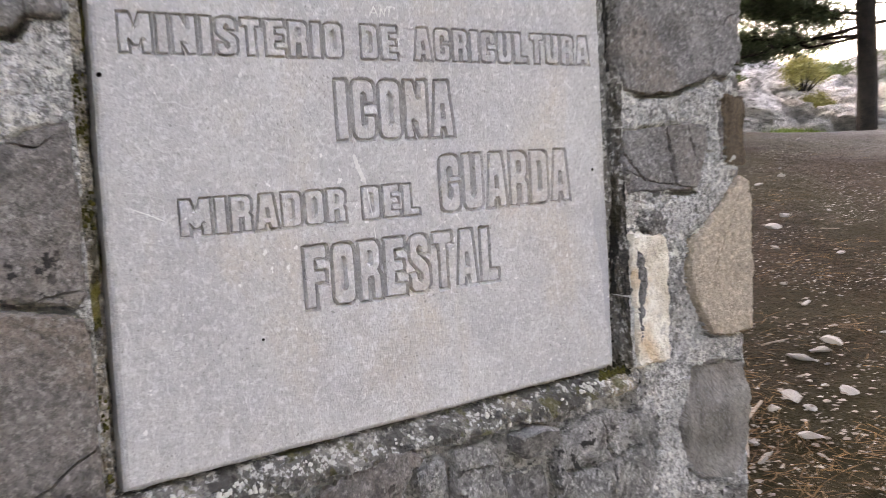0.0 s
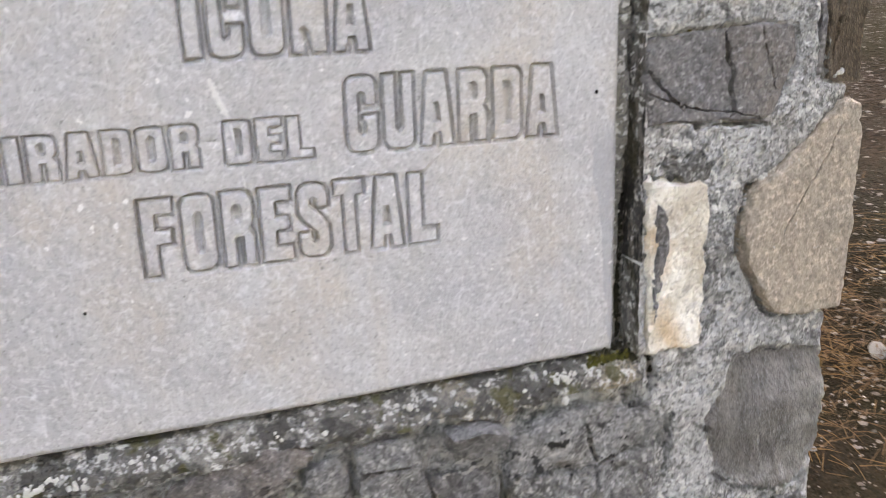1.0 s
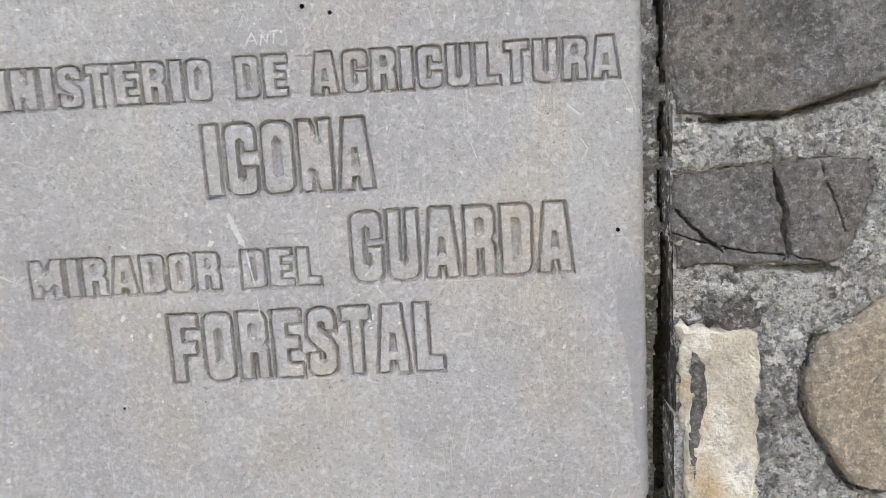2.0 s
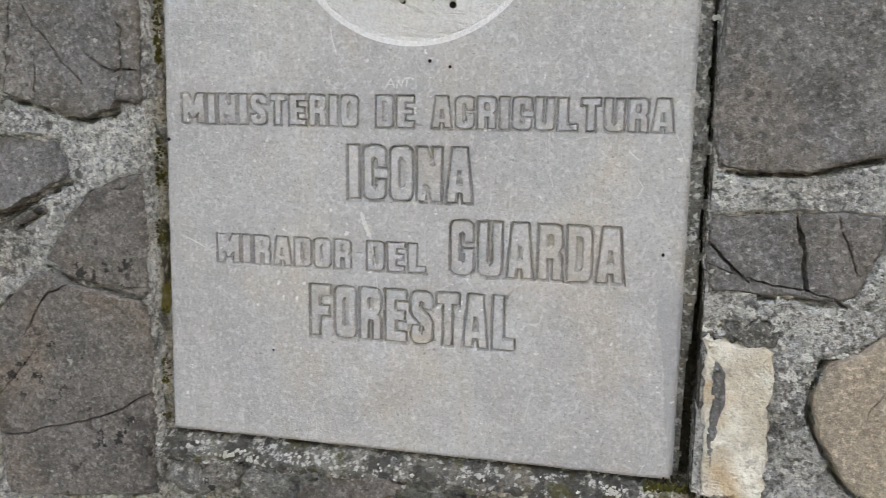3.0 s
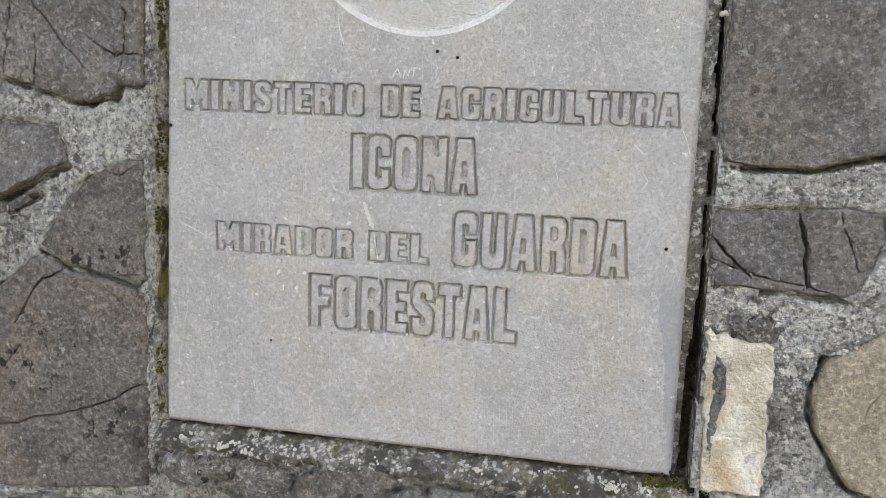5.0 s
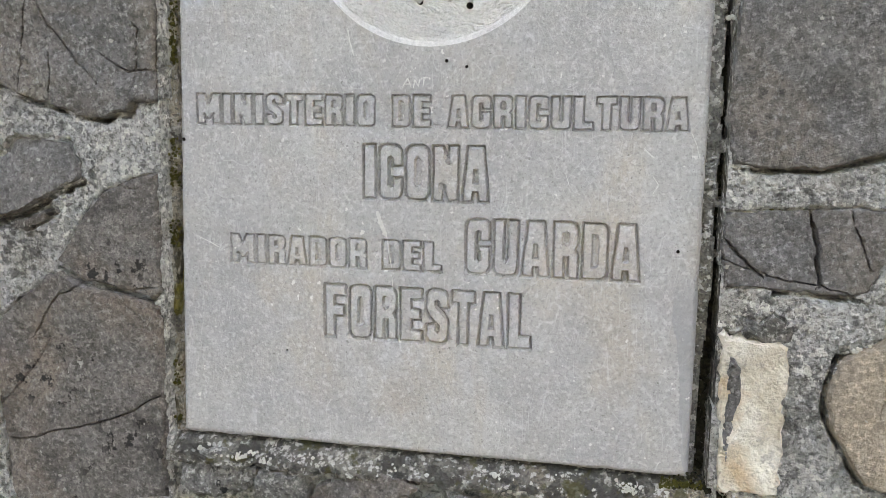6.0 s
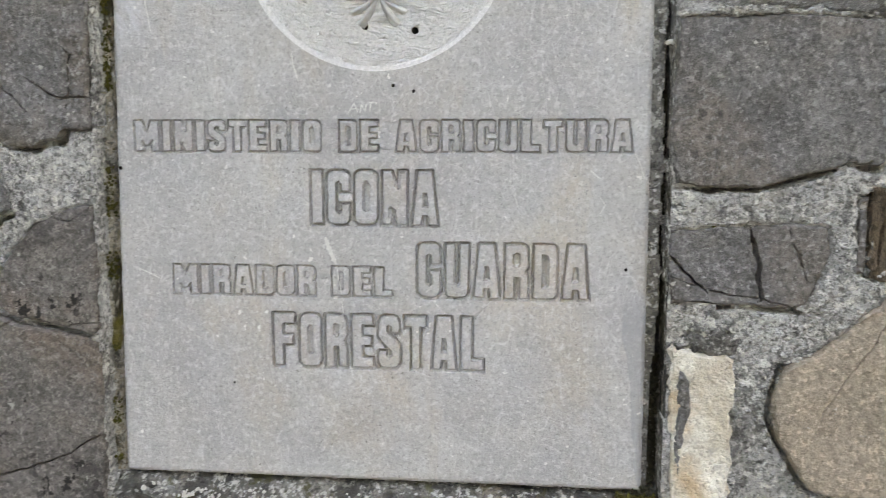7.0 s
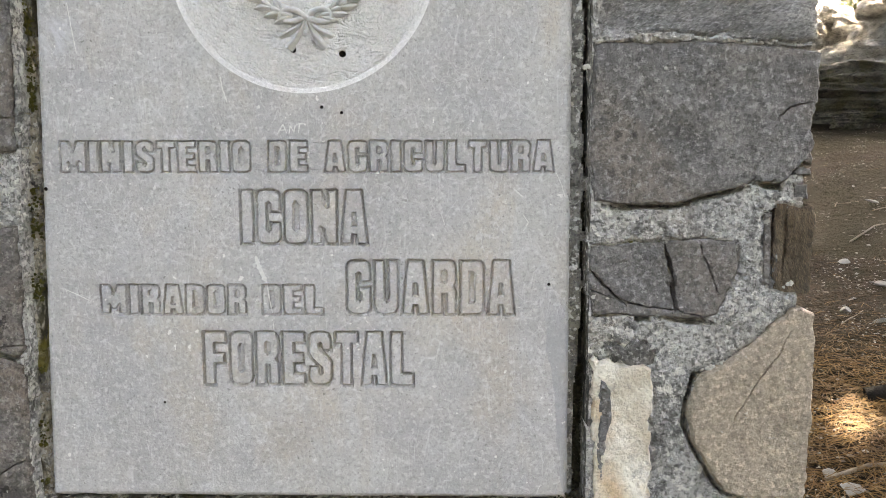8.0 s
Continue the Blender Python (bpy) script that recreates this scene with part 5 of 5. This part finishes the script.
    return mesh_of(name, verts, faces)


def pine(x, y, tall, thick, limbs, seed, label, lean=(0.0, 0.0), open_way=None, wide=0.0035, thickset=1.0, long=0.11):
    """A pine: trunk, limbs with side twigs, and a crown of needle brushes. A limb is (height, turn, length, rise)."""
    r = np.random.default_rng(seed)
    z0 = rise(x, y) - 0.15
    tree = thing("pine_tree", label, "tree", (x, y, z0), "pines")
    stem = []
    for k in range(15):
        t = k / 14
        stem.append((x + lean[0] * t + 0.10 * n3(t * 3, seed, 1), y + lean[1] * t + 0.10 * n3(t * 3, seed, 2), z0 + tall * t))
    part("trunk", limb_mesh("trunk", [(stem, thick, thick * 0.25)]), bark, tree)
    runs, spots = [], []
    for high, turn, reach, up in limbs:
        t = min(0.98, high / tall)
        k = min(13, int(t * 14))
        base = Vector(stem[k]).lerp(Vector(stem[k + 1]), t * 14 - k)
        pts = []
        for i in range(9):
            s = i / 8
            pts.append(base + Vector((math.cos(turn) * reach * s, math.sin(turn) * reach * s, up * s - 0.10 * reach * s * (1 - s))) + 0.10 * reach * s * Vector((n3(s * 3, seed, high), n3(s * 3, seed + 5, high), 0.6 * n3(s * 3, seed + 9, high))))
        runs.append((pts, thick * 0.18 * min(1, reach / 2), 0.008))
        for i in range(2, 9):
            for _ in range(3):
                side = turn + r.choice([-1, 1]) * r.uniform(0.5, 1.2)
                tl = reach * r.uniform(0.12, 0.30) * (1.1 - 0.4 * i / 8)
                tip = pts[i] + Vector((math.cos(side) * tl, math.sin(side) * tl, r.uniform(-0.12, 0.22) * tl + 0.03))
                runs.append(([pts[i], pts[i].lerp(tip, 0.5) + Vector((0, 0, 0.03)), tip], 0.014, 0.004))
                for _ in range(int((8 + tl * 26) * thickset)):
                    q = pts[i].lerp(tip, r.uniform(0.25, 1.1))
                    spots.append(np.array(q) + r.normal(size=3) * (0.07, 0.07, 0.05))
    part("branchwork", limb_mesh("branchwork", runs), bark, tree)
    if open_way:
        eye, way, wide = open_way
        away = np.array(spots) - eye
        off = away - np.outer(away @ way, way)
        spots = [s for s, d in zip(spots, np.hypot(np.hypot(off[:, 0], off[:, 1]), off[:, 2])) if d > wide]
    part("crown", mesh_of("crown", *tufts(spots, long, 11, seed, wide), smooth=False), pine_green, tree)
    return tree


# crowns are left open along this line to let a sun patch through
gap = (np.array((1.78, 1.78, 0.74)), np.array(sun_way), 0.58)
# the pine at the end of the open ground
pine(7.78, 3.55, 8.5, 0.098, [(1.15, 2.25, 2.2, -0.30), (1.05, 1.9, 1.4, -0.05), (1.2, 2.4, 1.0, 0.15), (1.6, 3.0, 1.1, 0.2), (1.8, -1.2, 1.2, 0.1), (1.35, -0.9, 1.0, 0.0), (2.0, 1.2, 1.0, 0.1), (2.2, 2.2, 1.3, 0.0), (1.05, 2.2, 2.3, 0.25), (1.25, 2.55, 1.9, 0.35), (1.5, 1.75, 2.0, 0.35), (1.15, -1.0, 2.2, 0.35), (1.7, -0.3, 2.0, 0.3), (1.95, 2.3, 2.4, 0.25), (1.45, 2.05, 2.6, 0.15), (1.75, 2.5, 2.8, 0.1), (1.6, 2.9, 2.2, 0.2), (2.4, 0.6, 2.2, 0.3),
     (2.6, 2.0, 2.6, 0.4), (2.9, -1.6, 2.2, 0.4), (3.6, 2.7, 2.0, 0.5), (4.0, 1.0, 2.0, 0.5), (4.6, 4.0, 1.8, 0.5), (5.5, 2.3, 1.5, 0.5), (6.0, 5.2, 1.4, 0.5), (7, 1.0, 1.0, 0.5), (7.4, 3.4, 0.9, 0.5)],
     401, "tall pine with a dark bare trunk and drooping limbs", wide=0.0042, thickset=2.3, long=0.08)
# unseen pines added behind the pillar and the bank; crowns shade the slope
high = [(4.0 + 0.26 * k, 2.399 * k, 3.7 - 0.09 * k, 0.5) for k in range(18)]
SHADE = dict(open_way=gap, wide=0.011, thickset=2.0)
pine(0.6, 4.2, 15.0, 0.24, high + [(8.8 + 0.42 * k, 2.399 * k + 1, 3.6 - 0.2 * k, 0.5) for k in range(13)], 402, "unseen pine added behind the pillar to shade the slope", **SHADE)
pine(2.3, 8.8, 10.0, 0.2, [(h + 0.5, a + 0.7, l + 0.4, u) for h, a, l, u in high], 403, "unseen pine added behind the pillar to shade the slope", **SHADE)
pine(7.4, 7.0, 9.5, 0.2, [(h + 0.2, a + 1.9, l, u) for h, a, l, u in high], 404, "unseen pine added by the bank of rocks for shade", **SHADE)
pine(12.6, 11.6, 10.0, 0.2, [(h, a + 0.4, l + 0.4, u) for h, a, l, u in high], 407, "unseen pine added on the bank for shade", **SHADE)
pine(19.6, 14.0, 10.0, 0.2, [(h, a + 1.4, l + 0.6, u) for h, a, l, u in high], 408, "unseen pine added on the bank for shade", **SHADE)
pine(0.9, 7.0, 9.5, 0.16, [(h + 0.4, a + 2.2, l - 0.2, u) for h, a, l, u in high], 409, "unseen pine added behind the pillar to shade the slope", **SHADE)
pine(-3.6, 3.6, 9.0, 0.2, [(h, a + 2.9, l, u) for h, a, l, u in high], 406, "unseen pine added behind the pillar for shade", **SHADE)
DENSE = dict(open_way=gap, wide=0.024, thickset=1.1, long=0.2)
pine(1.5, 3.3, 12.0, 0.2, [(h + 0.3, a + 0.3, l + 0.2, u) for h, a, l, u in high], 412, "unseen pine added behind the pillar to shade the slope", **DENSE)
pine(1.9, 5.8, 12.0, 0.2, [(h, a + 1.3, l + 0.5, u) for h, a, l, u in high], 413, "unseen pine added behind the pillar to shade the slope", **DENSE)
pine(4.4, 9.6, 12.0, 0.2, [(h, a + 2.3, l - 0.9, u) for h, a, l, u in high], 414, "unseen pine added behind the pillar to shade the slope", **DENSE)
pine(-2.3, 0.9, 11.0, 0.22, [(h + 0.5, a + 1.1, l + 0.2, u) for h, a, l, u in high], 411, "unseen pine added behind the pillar for shade", **SHADE)


# pines added out of view on the slab's open side, to block low light
stand = pine(-7.5, -4.6, 11.0, 0.22, [(1.3 + 0.45 * k, 2.399 * k, 3.4 - 0.11 * k, 0.5) for k in range(21)], 410, "unseen pine added opposite the slab to block low light", wide=0.022, thickset=2.0, long=0.22)
for k, deg in enumerate((172, -168, -134, -120, -107, -94, -81, -68, -55, -42, -29, -15)):
    a = radians(deg)
    x, y = 0.3 + (9.3 + 0.9 * (k % 2)) * math.cos(a), 0.5 + (9.3 + 0.9 * (k % 2)) * math.sin(a)
    copy_thing(stand, Matrix.LocRotScale((x, y, rise(x, y) - 0.15), Euler((0, 0, 1.7 * k)), (1.0 + 0.06 * (k % 3),) * 3))


def shrub(x, y, size, seed, mat, label, leaf=0.017, count=1500, base=None):
    """A bush: twigs from one root and small leaves in loose clumps."""
    r = np.random.default_rng(seed)
    z0 = (rise(x, y) if base is None else base) - 0.03
    bush = thing("shrub", label, "shrub", (x, y, z0), "shrubs on the bank")
    runs, tips = [], []
    for k in range(22):
        a, up = r.uniform(0, 6.28), r.uniform(0.35, 1.0)
        reach = size * r.uniform(0.4, 1.0) * math.sqrt(max(0.1, 1.15 - up * up))
        tip = Vector((x + reach * math.cos(a), y + reach * math.sin(a), z0 + size * up * 1.25))
        runs.append(([Vector((x, y, z0)), Vector((x, y, z0)).lerp(tip, 0.5) + Vector(r.normal(size=3) * 0.06 * size), tip], 0.012, 0.003))
        tips.append(tip)
    part("twigs", limb_mesh("twigs", runs), bark, bush)
    ends = np.array([tuple(t) for t in tips])[r.integers(len(tips), size=count)]
    c = ends + (np.array((x, y, z0 + 0.2 * size)) - ends) * r.uniform(0, 0.5, (count, 1)) + r.normal(size=(count, 3)) * 0.11 * size
    way = r.normal(size=(count, 3))
    way *= (leaf * r.uniform(0.7, 1.4, count) / np.linalg.norm(way, axis=1))[:, None]
    s = np.cross(way, r.normal(size=(count, 3)))
    s *= (leaf * 0.34 / np.maximum(np.linalg.norm(s, axis=1), 1e-9))[:, None]
    verts = np.stack([c - way, c + s, c + way, c - s], 1).reshape(-1, 3).tolist()
    faces = np.arange(4 * count).reshape(-1, 4).tolist()
    part("leaves", mesh_of("leaves", verts, faces, False), mat, bush)


boulder(10.15, 5.72, 0.62, 0.52, 0.45, 2, 0.4)
boulder(9.42, 5.08, 0.6, 0.42, 0.30, 4, 0.9)
shrub(10.04, 5.6, 0.44, 501, shrub_yellow, "yellowing shrub among the pale rocks", count=7000, base=2.24)
shrub(11.6, 6.2, 0.6, 502, shrub_green, "green shrub among the pale rocks", count=9600)
shrub(9.6, 6.5, 0.5, 503, shrub_green, "green shrub among the pale rocks", count=10400)
shrub(11.9, 5.2, 0.8, 504, shrub_green, "green shrub among the pale rocks", count=10400)
shrub(9.3, 4.97, 0.22, 505, shrub_yellow, "low yellow shrub between boulders", count=4000, base=1.92)
shrub(11.5, 8.2, 1.2, 506, shrub_green, "green shrub among the pale rocks", count=10400)
shrub(6.0, 10.9, 0.6, 507, shrub_green, "leafy green shrub behind the rock shelf", count=8800)
shrub(6.7, 11.2, 0.8, 508, shrub_yellow, "sunlit yellow-green shrub behind the rock shelf", count=10400)
shrub(17.0, 10.2, 2.3, 510, far_green, "tall grey-green bushes beyond the bank", 0.05, 7500)
shrub(20.5, 12.2, 2.8, 512, far_green, "tall grey-green bushes beyond the bank", 0.05, 4200)
shrub(5.6, 8.2, 0.35, 509, shrub_green, "small green shrub on the rock shelf", count=3600)

# ---------------------------------------------------------------- litter on the slope
def lie(x, y):
    return rise(x, y) + 0.012 * n3(x * 9, y * 9, 3) + 0.006 * n3(x * 23, y * 23, 4)


def needles():
    r = np.random.default_rng(61)
    verts, faces = [], []
    for _ in range(37000):
        u = r.uniform() ** 1.7
        x, y = 0.85 + r.uniform(0, 1) * (1.2 + 4.0 * u), -0.1 + 6.4 * u * r.uniform(0.35, 1.0)
        if _ >= 30000:
            x, y = 1.8 + 0.32 * r.normal(), 1.85 + 0.4 * r.normal()
        elif math.hypot(x - 1.85, y - 1.95) > 0.75 and -0.05 + 0.9 * n3(x * 1.3, y * 1.3, 8) + 0.5 * n3(x * 5, y * 5, 9) < r.uniform(0, 0.75):
            continue
        a, tilt = r.uniform(0, 6.28), r.normal() * 0.12
        long, wide = r.uniform(0.03, 0.055), r.uniform(0.0009, 0.0015)
        d = np.array((math.cos(a), math.sin(a), tilt)) * long
        s = np.array((-math.sin(a), math.cos(a), 0.3)) * wide
        p = np.array((x, y, lie(x, y) + r.uniform(0.003, 0.022)))
        bend = np.array((0, 0, r.uniform(0, 0.006)))
        k = len(verts)
        verts += [p - d - s, p - d + s, p + bend + s, p + bend - s, p + d]
        faces += [(k, k + 1, k + 2, k + 3), (k + 3, k + 2, k + 4)]
    ob = part("pine_needles", mesh_of("pine_needles", verts, faces, False), needle_brown, None)
    tagged(ob, "dry orange-brown pine needles strewn over the slope", "litter", kind="stuff")


needles()


def chip_mesh(seed):
    rr = np.random.default_rng(seed)
    bm = bmesh.new()
    bmesh.ops.create_icosphere(bm, subdivisions=2, radius=1.0)
    cut = [(Vector(d / np.linalg.norm(d)), rr.uniform(0.35, 0.7)) for d in rr.normal(size=(6, 3))]
    for v in bm.verts:
        for d, far in cut:
            over = v.co.dot(d) - far
            if over > 0:
                v.co -= d * over
        v.co *= 1 + 0.12 * n3(v.co.x * 2 + seed, v.co.y * 2, v.co.z * 2)
    me = bm_mesh("limestone_chip", bm, False)
    me.materials.append(pebble_white)
    return me


CHIPS = [chip_mesh(700 + k) for k in range(7)]
r = np.random.default_rng(62)
for k in range(290):
    u = r.uniform() ** 1.3
    x, y = 0.95 + r.uniform(0, 1) * (1.0 + 4.2 * u), 0.05 + 7.0 * u * r.uniform(0.3, 1.0)
    s = 0.009 + 0.034 * r.uniform() ** 3
    ob = tagged(new("limestone_chip", CHIPS[k % 7]), "pale limestone chip lying in pine litter", "stone", "chips on the slope")
    ob.matrix_basis = Matrix.LocRotScale((x, y, lie(x, y) + 0.2 * s), Euler((r.normal() * 0.25, r.normal() * 0.25, r.uniform(0, 6.28))), (s * r.uniform(1.0, 1.9), s, s * r.uniform(0.3, 0.6)))
for x, y, sx, sy, sz, turn in ((1.62, 1.42, 0.05, 0.035, 0.02, 0.3), (1.92, 1.62, 0.06, 0.04, 0.03, 0.1), (2.08, 2.0, 0.06, 0.035, 0.03, 0.2), (1.60, 1.52, 0.03, 0.025, 0.02, 0.5), (2.2, 2.75, 0.05, 0.03, 0.02, 0.4), (2.55, 2.8, 0.04, 0.03, 0.02, 0.1), (2.25, 2.35, 0.11, 0.05, 0.025, 0.5), (1.45, 1.0, 0.05, 0.03, 0.02, 1.0), (2.9, 1.45, 0.06, 0.035, 0.02, 0.2), (2.2, 0.85, 0.05, 0.025, 0.015, 0.7)):
    ob = tagged(new("limestone_block", CHIPS[int(x * 10) % 7]), "pale flat limestone piece lying in pine litter", "stone", "chips on the slope")
    ob.matrix_basis = Matrix.LocRotScale((x, y, lie(x, y) + 0.3 * sz), Euler((0.05, 0.1, turn)), (sx, sy, sz))


def grit():
    """Small pale chips and bark flakes too many to count."""
    rr = np.random.default_rng(68)
    verts, faces = [], []
    for _ in range(4600):
        u = rr.uniform() ** 1.5
        x, y = 0.88 + rr.uniform(0, 1) * (1.0 + 4.4 * u), -0.1 + 6.5 * u * rr.uniform(0.3, 1.0)
        s = 0.003 + 0.011 * rr.uniform() ** 2
        z, spin, k = lie(x, y) + 0.003, rr.uniform(0, 6.28), len(verts)
        for i in range(5):
            a = spin + 1.2566 * i
            q = s * rr.uniform(0.6, 1.3)
            verts.append((x + q * math.cos(a), y + q * math.sin(a), z + 0.3 * s * rr.uniform(0, 1)))
        verts.append((x, y, z + 0.5 * s))
        faces += [(k + i, k + (i + 1) % 5, k + 5) for i in range(5)]
    tagged(part("stone_grit", mesh_of("stone_grit", verts, faces, False), grit_mixed, None), "small pale limestone grit scattered in the litter", "grit", kind="stuff")


grit()


def stick(points, thick, label="dead grey stick lying in pine litter", mat=stick_grey):
    pts = [Vector((x, y, lie(x, y) + thick * 0.8 + up)) for x, y, up in points]
    ob = tagged(new("stick", limb_mesh("stick", [(pts, thick, thick * 0.45)])), label, "stick", "sticks on the slope")
    ob.data.materials.append(mat)


stick(((1.58, 1.50, 0), (1.72, 1.52, 0.008), (1.9, 1.50, 0), (2.2, 1.52, 0.01), (2.5, 1.6, 0)), 0.008)
stick(((1.9, 1.93, 0), (2.05, 1.9, 0.015), (2.3, 1.83, 0.01), (2.5, 1.8, 0)), 0.028, "dark broken branch among limestone pieces", bark)
stick(((1.9, 0.75, 0), (2.05, 0.86, 0.01), (2.2, 0.9, 0)), 0.012)
stick(((2.6, 3.6, 0), (2.8, 3.75, 0.01), (3.05, 3.8, 0)), 0.006)
stick(((3.3, 2.2, 0), (3.5, 2.25, 0.01), (3.75, 2.35, 0)), 0.016)
r = np.random.default_rng(63)
for k in range(46):
    x, y, a = r.uniform(1.0, 4.5), r.uniform(0.2, 5.0), r.uniform(0, 6.28)
    long = r.uniform(0.05, 0.16)
    stick([(x + math.cos(a) * long * s, y + math.sin(a) * long * s, 0.006 * (k % 2)) for s in (0, 0.35, 0.7, 1.0)], r.uniform(0.002, 0.005), "thin dead twig lying in pine litter")


def grass(x0, x1, y0, y1, count, seed):
    rr = np.random.default_rng(seed)
    verts, faces = [], []
    for _ in range(count):
        x, y = rr.uniform(x0, x1), rr.uniform(y0, y1)
        if n3(x * 0.8, y * 0.8, 30) + 0.35 < rr.uniform(0, 0.6):
            continue
        a, high = rr.uniform(0, 6.28), rr.uniform(0.02, 0.06)
        c, s = math.cos(a) * 0.006, math.sin(a) * 0.006
        z, k = rise(x, y) - 0.005, len(verts)
        verts += [(x - c, y - s, z), (x + c, y + s, z), (x + rr.normal() * 0.02, y + rr.normal() * 0.02, z + high)]
        faces.append((k, k + 1, k + 2))
    return verts, faces


gv, gf = grass(6.9, 8.3, 3.9, 5.9, 26000, 71)
tagged(part("grass", mesh_of("grass", gv, gf, False), grass_green, None), "short green grass along the foot of the rocks", "grass", kind="stuff")

# ---------------------------------------------------------------- growth on the pillar
def crust(name, spots, mat, label, seed, flat=0.35, parent=None):
    """Lumpy cushions at (x, y, z, radius), joined as one growth."""
    verts, faces = [], []
    rr = np.random.default_rng(seed)
    for x, y, z, rad in spots:
        count, rings = 10, 4
        first = len(verts)
        verts.append((x, y - rad * flat, z))
        spin = rr.uniform(0, 6.28)
        for k in range(1, rings + 1):
            t = k / rings
            for i in range(count):
                a = spin + 2 * math.pi * i / count
                w = rad * t * (1 + 0.75 * n3(math.cos(a) * 1.4 + x * 90, math.sin(a) * 1.4 + z * 90, seed))
                h = rad * flat * (1 - t ** 3) * (1 + 0.4 * rr.normal() * (k < rings)) - 0.002 * (k == rings)
                verts.append((x + w * math.cos(a), y - h, z + w * math.sin(a)))
        faces += [(first, first + 1 + i, first + 1 + (i + 1) % count) for i in range(count)]
        for k in range(rings - 1):
            a, b = first + 1 + k * count, first + 1 + (k + 1) * count
            faces += [(a + i, b + i, b + (i + 1) % count, a + (i + 1) % count) for i in range(count)]
    ob = part(name, mesh_of(name, verts, faces), mat, parent)
    tagged(ob, label, name.split("_")[-1], kind="stuff")


r = np.random.default_rng(64)
spots = []
for _ in range(90):
    x = 0.0 + 0.61 * r.uniform()
    if n3(x * 16, 5, 5) > -0.15:
        spots.append((x, -0.005 - 0.010 * r.uniform(), r.uniform(1.232, 1.262), 0.0010 + 0.0030 * r.uniform() ** 2))
for x, z, s in ((0.079, 1.250, 0.008), (0.095, 1.256, 0.005), (0.11, 1.247, 0.006), (0.155, 1.247, 0.004), (0.54, 1.256, 0.008), (0.532, 1.262, 0.005), (0.048, 1.252, 0.005), (0.205, 1.242, 0.0035)):
    for _ in range(13):
        spots.append((x + 0.8 * s * r.normal(), -0.0165, z + 0.4 * s * r.normal(), s * r.uniform(0.14, 0.36)))
for x, z, s in ((0.775, 1.578, 0.006), (0.766, 1.580, 0.005), (0.752, 1.424, 0.006), (0.758, 1.428, 0.005), (0.766, 1.434, 0.0035), (0.694, 1.425, 0.004), (0.792, 1.551, 0.004), (0.785, 1.532, 0.004),
                (-0.098, 1.575, 0.007), (-0.200, 1.665, 0.003), (-0.11, 1.556, 0.003), (0.829, 1.636, 0.003), (0.833, 1.656, 0.003), (0.616, 1.76, 0.005), (0.84, 1.521, 0.005), (0.826, 1.476, 0.004),
                (0.73, 1.787, 0.004), (0.765, 1.789, 0.006), (0.79, 1.786, 0.005), (0.81, 1.788, 0.004), (0.70, 1.788, 0.004)):
    for _ in range(5):
        spots.append((x + 0.6 * s * r.normal(), -0.0105, z + 0.45 * s * r.normal(), s * r.uniform(0.3, 0.6)))
for _ in range(150):
    x, z = (r.uniform(0.635, 0.84), r.uniform(1.05, 1.86)) if r.uniform() < 0.6 else (r.uniform(-0.28, -0.02), r.uniform(1.2, 1.8))
    if min(min(gap_to(o, [(x, z)])) if not inside(o, [(x, z)])[0] else 9 for o in OUTLINES) < 0.010:
        spots.append((x, -0.008, z, 0.0009 + 0.0015 * r.uniform()))
crust("white_lichen", spots, lichen_white, "white crusts of lichen on mortar and stone", 65, 0.07)
spots = []
for _ in range(900):
    z = r.uniform(1.28, 1.86)
    if n3(z * 14, 3, 3) > 0.0:
        spots.append((plaque_left(z) - r.uniform(0.006, 0.018), 0.004 + 0.006 * r.uniform(), z, r.uniform(0.0008, 0.0022)))
for _ in range(160):
    x = r.uniform(0.64, 0.70)
    spots.append((x, -0.0075, 1.574 + 0.05 * (x - 0.67) + 0.002 * r.normal(), r.uniform(0.0008, 0.002)))
for _ in range(110):
    spots.append((r.uniform(0.57, 0.615), -0.003, 1.262 + 0.003 * r.normal(), r.uniform(0.0008, 0.002)))
crust("moss", spots, moss_green, "yellow-green moss in the joint beside the slab", 66, 0.4)
spots = []
for _ in range(900):
    z = r.uniform(1.275, 1.72)
    if n3(z * 17, 9, 3) > -0.25:
        spots.append((plaque_right(z) + (r.uniform(0.012, 0.018) if z > 1.42 else r.uniform(0.007, 0.017)), 0.016 + 0.012 * r.uniform(), z, r.uniform(0.001, 0.003)))
for _ in range(200):
    spots.append((r.uniform(0.585, 0.65), -0.004 + 0.006 * r.uniform(), 1.258 + 0.007 * r.normal(), r.uniform(0.001, 0.0028)))
crust("dark_moss", spots, moss_dark, "dark mossy dirt in the joints beside the slab", 67, 0.4)

# ---------------------------------------------------------------- the pillar's stones
for spec, outline in zip(STONES, OUTLINES):
    part("stone", stone_mesh(spec, outline), spec[0], pillar, spec[10])
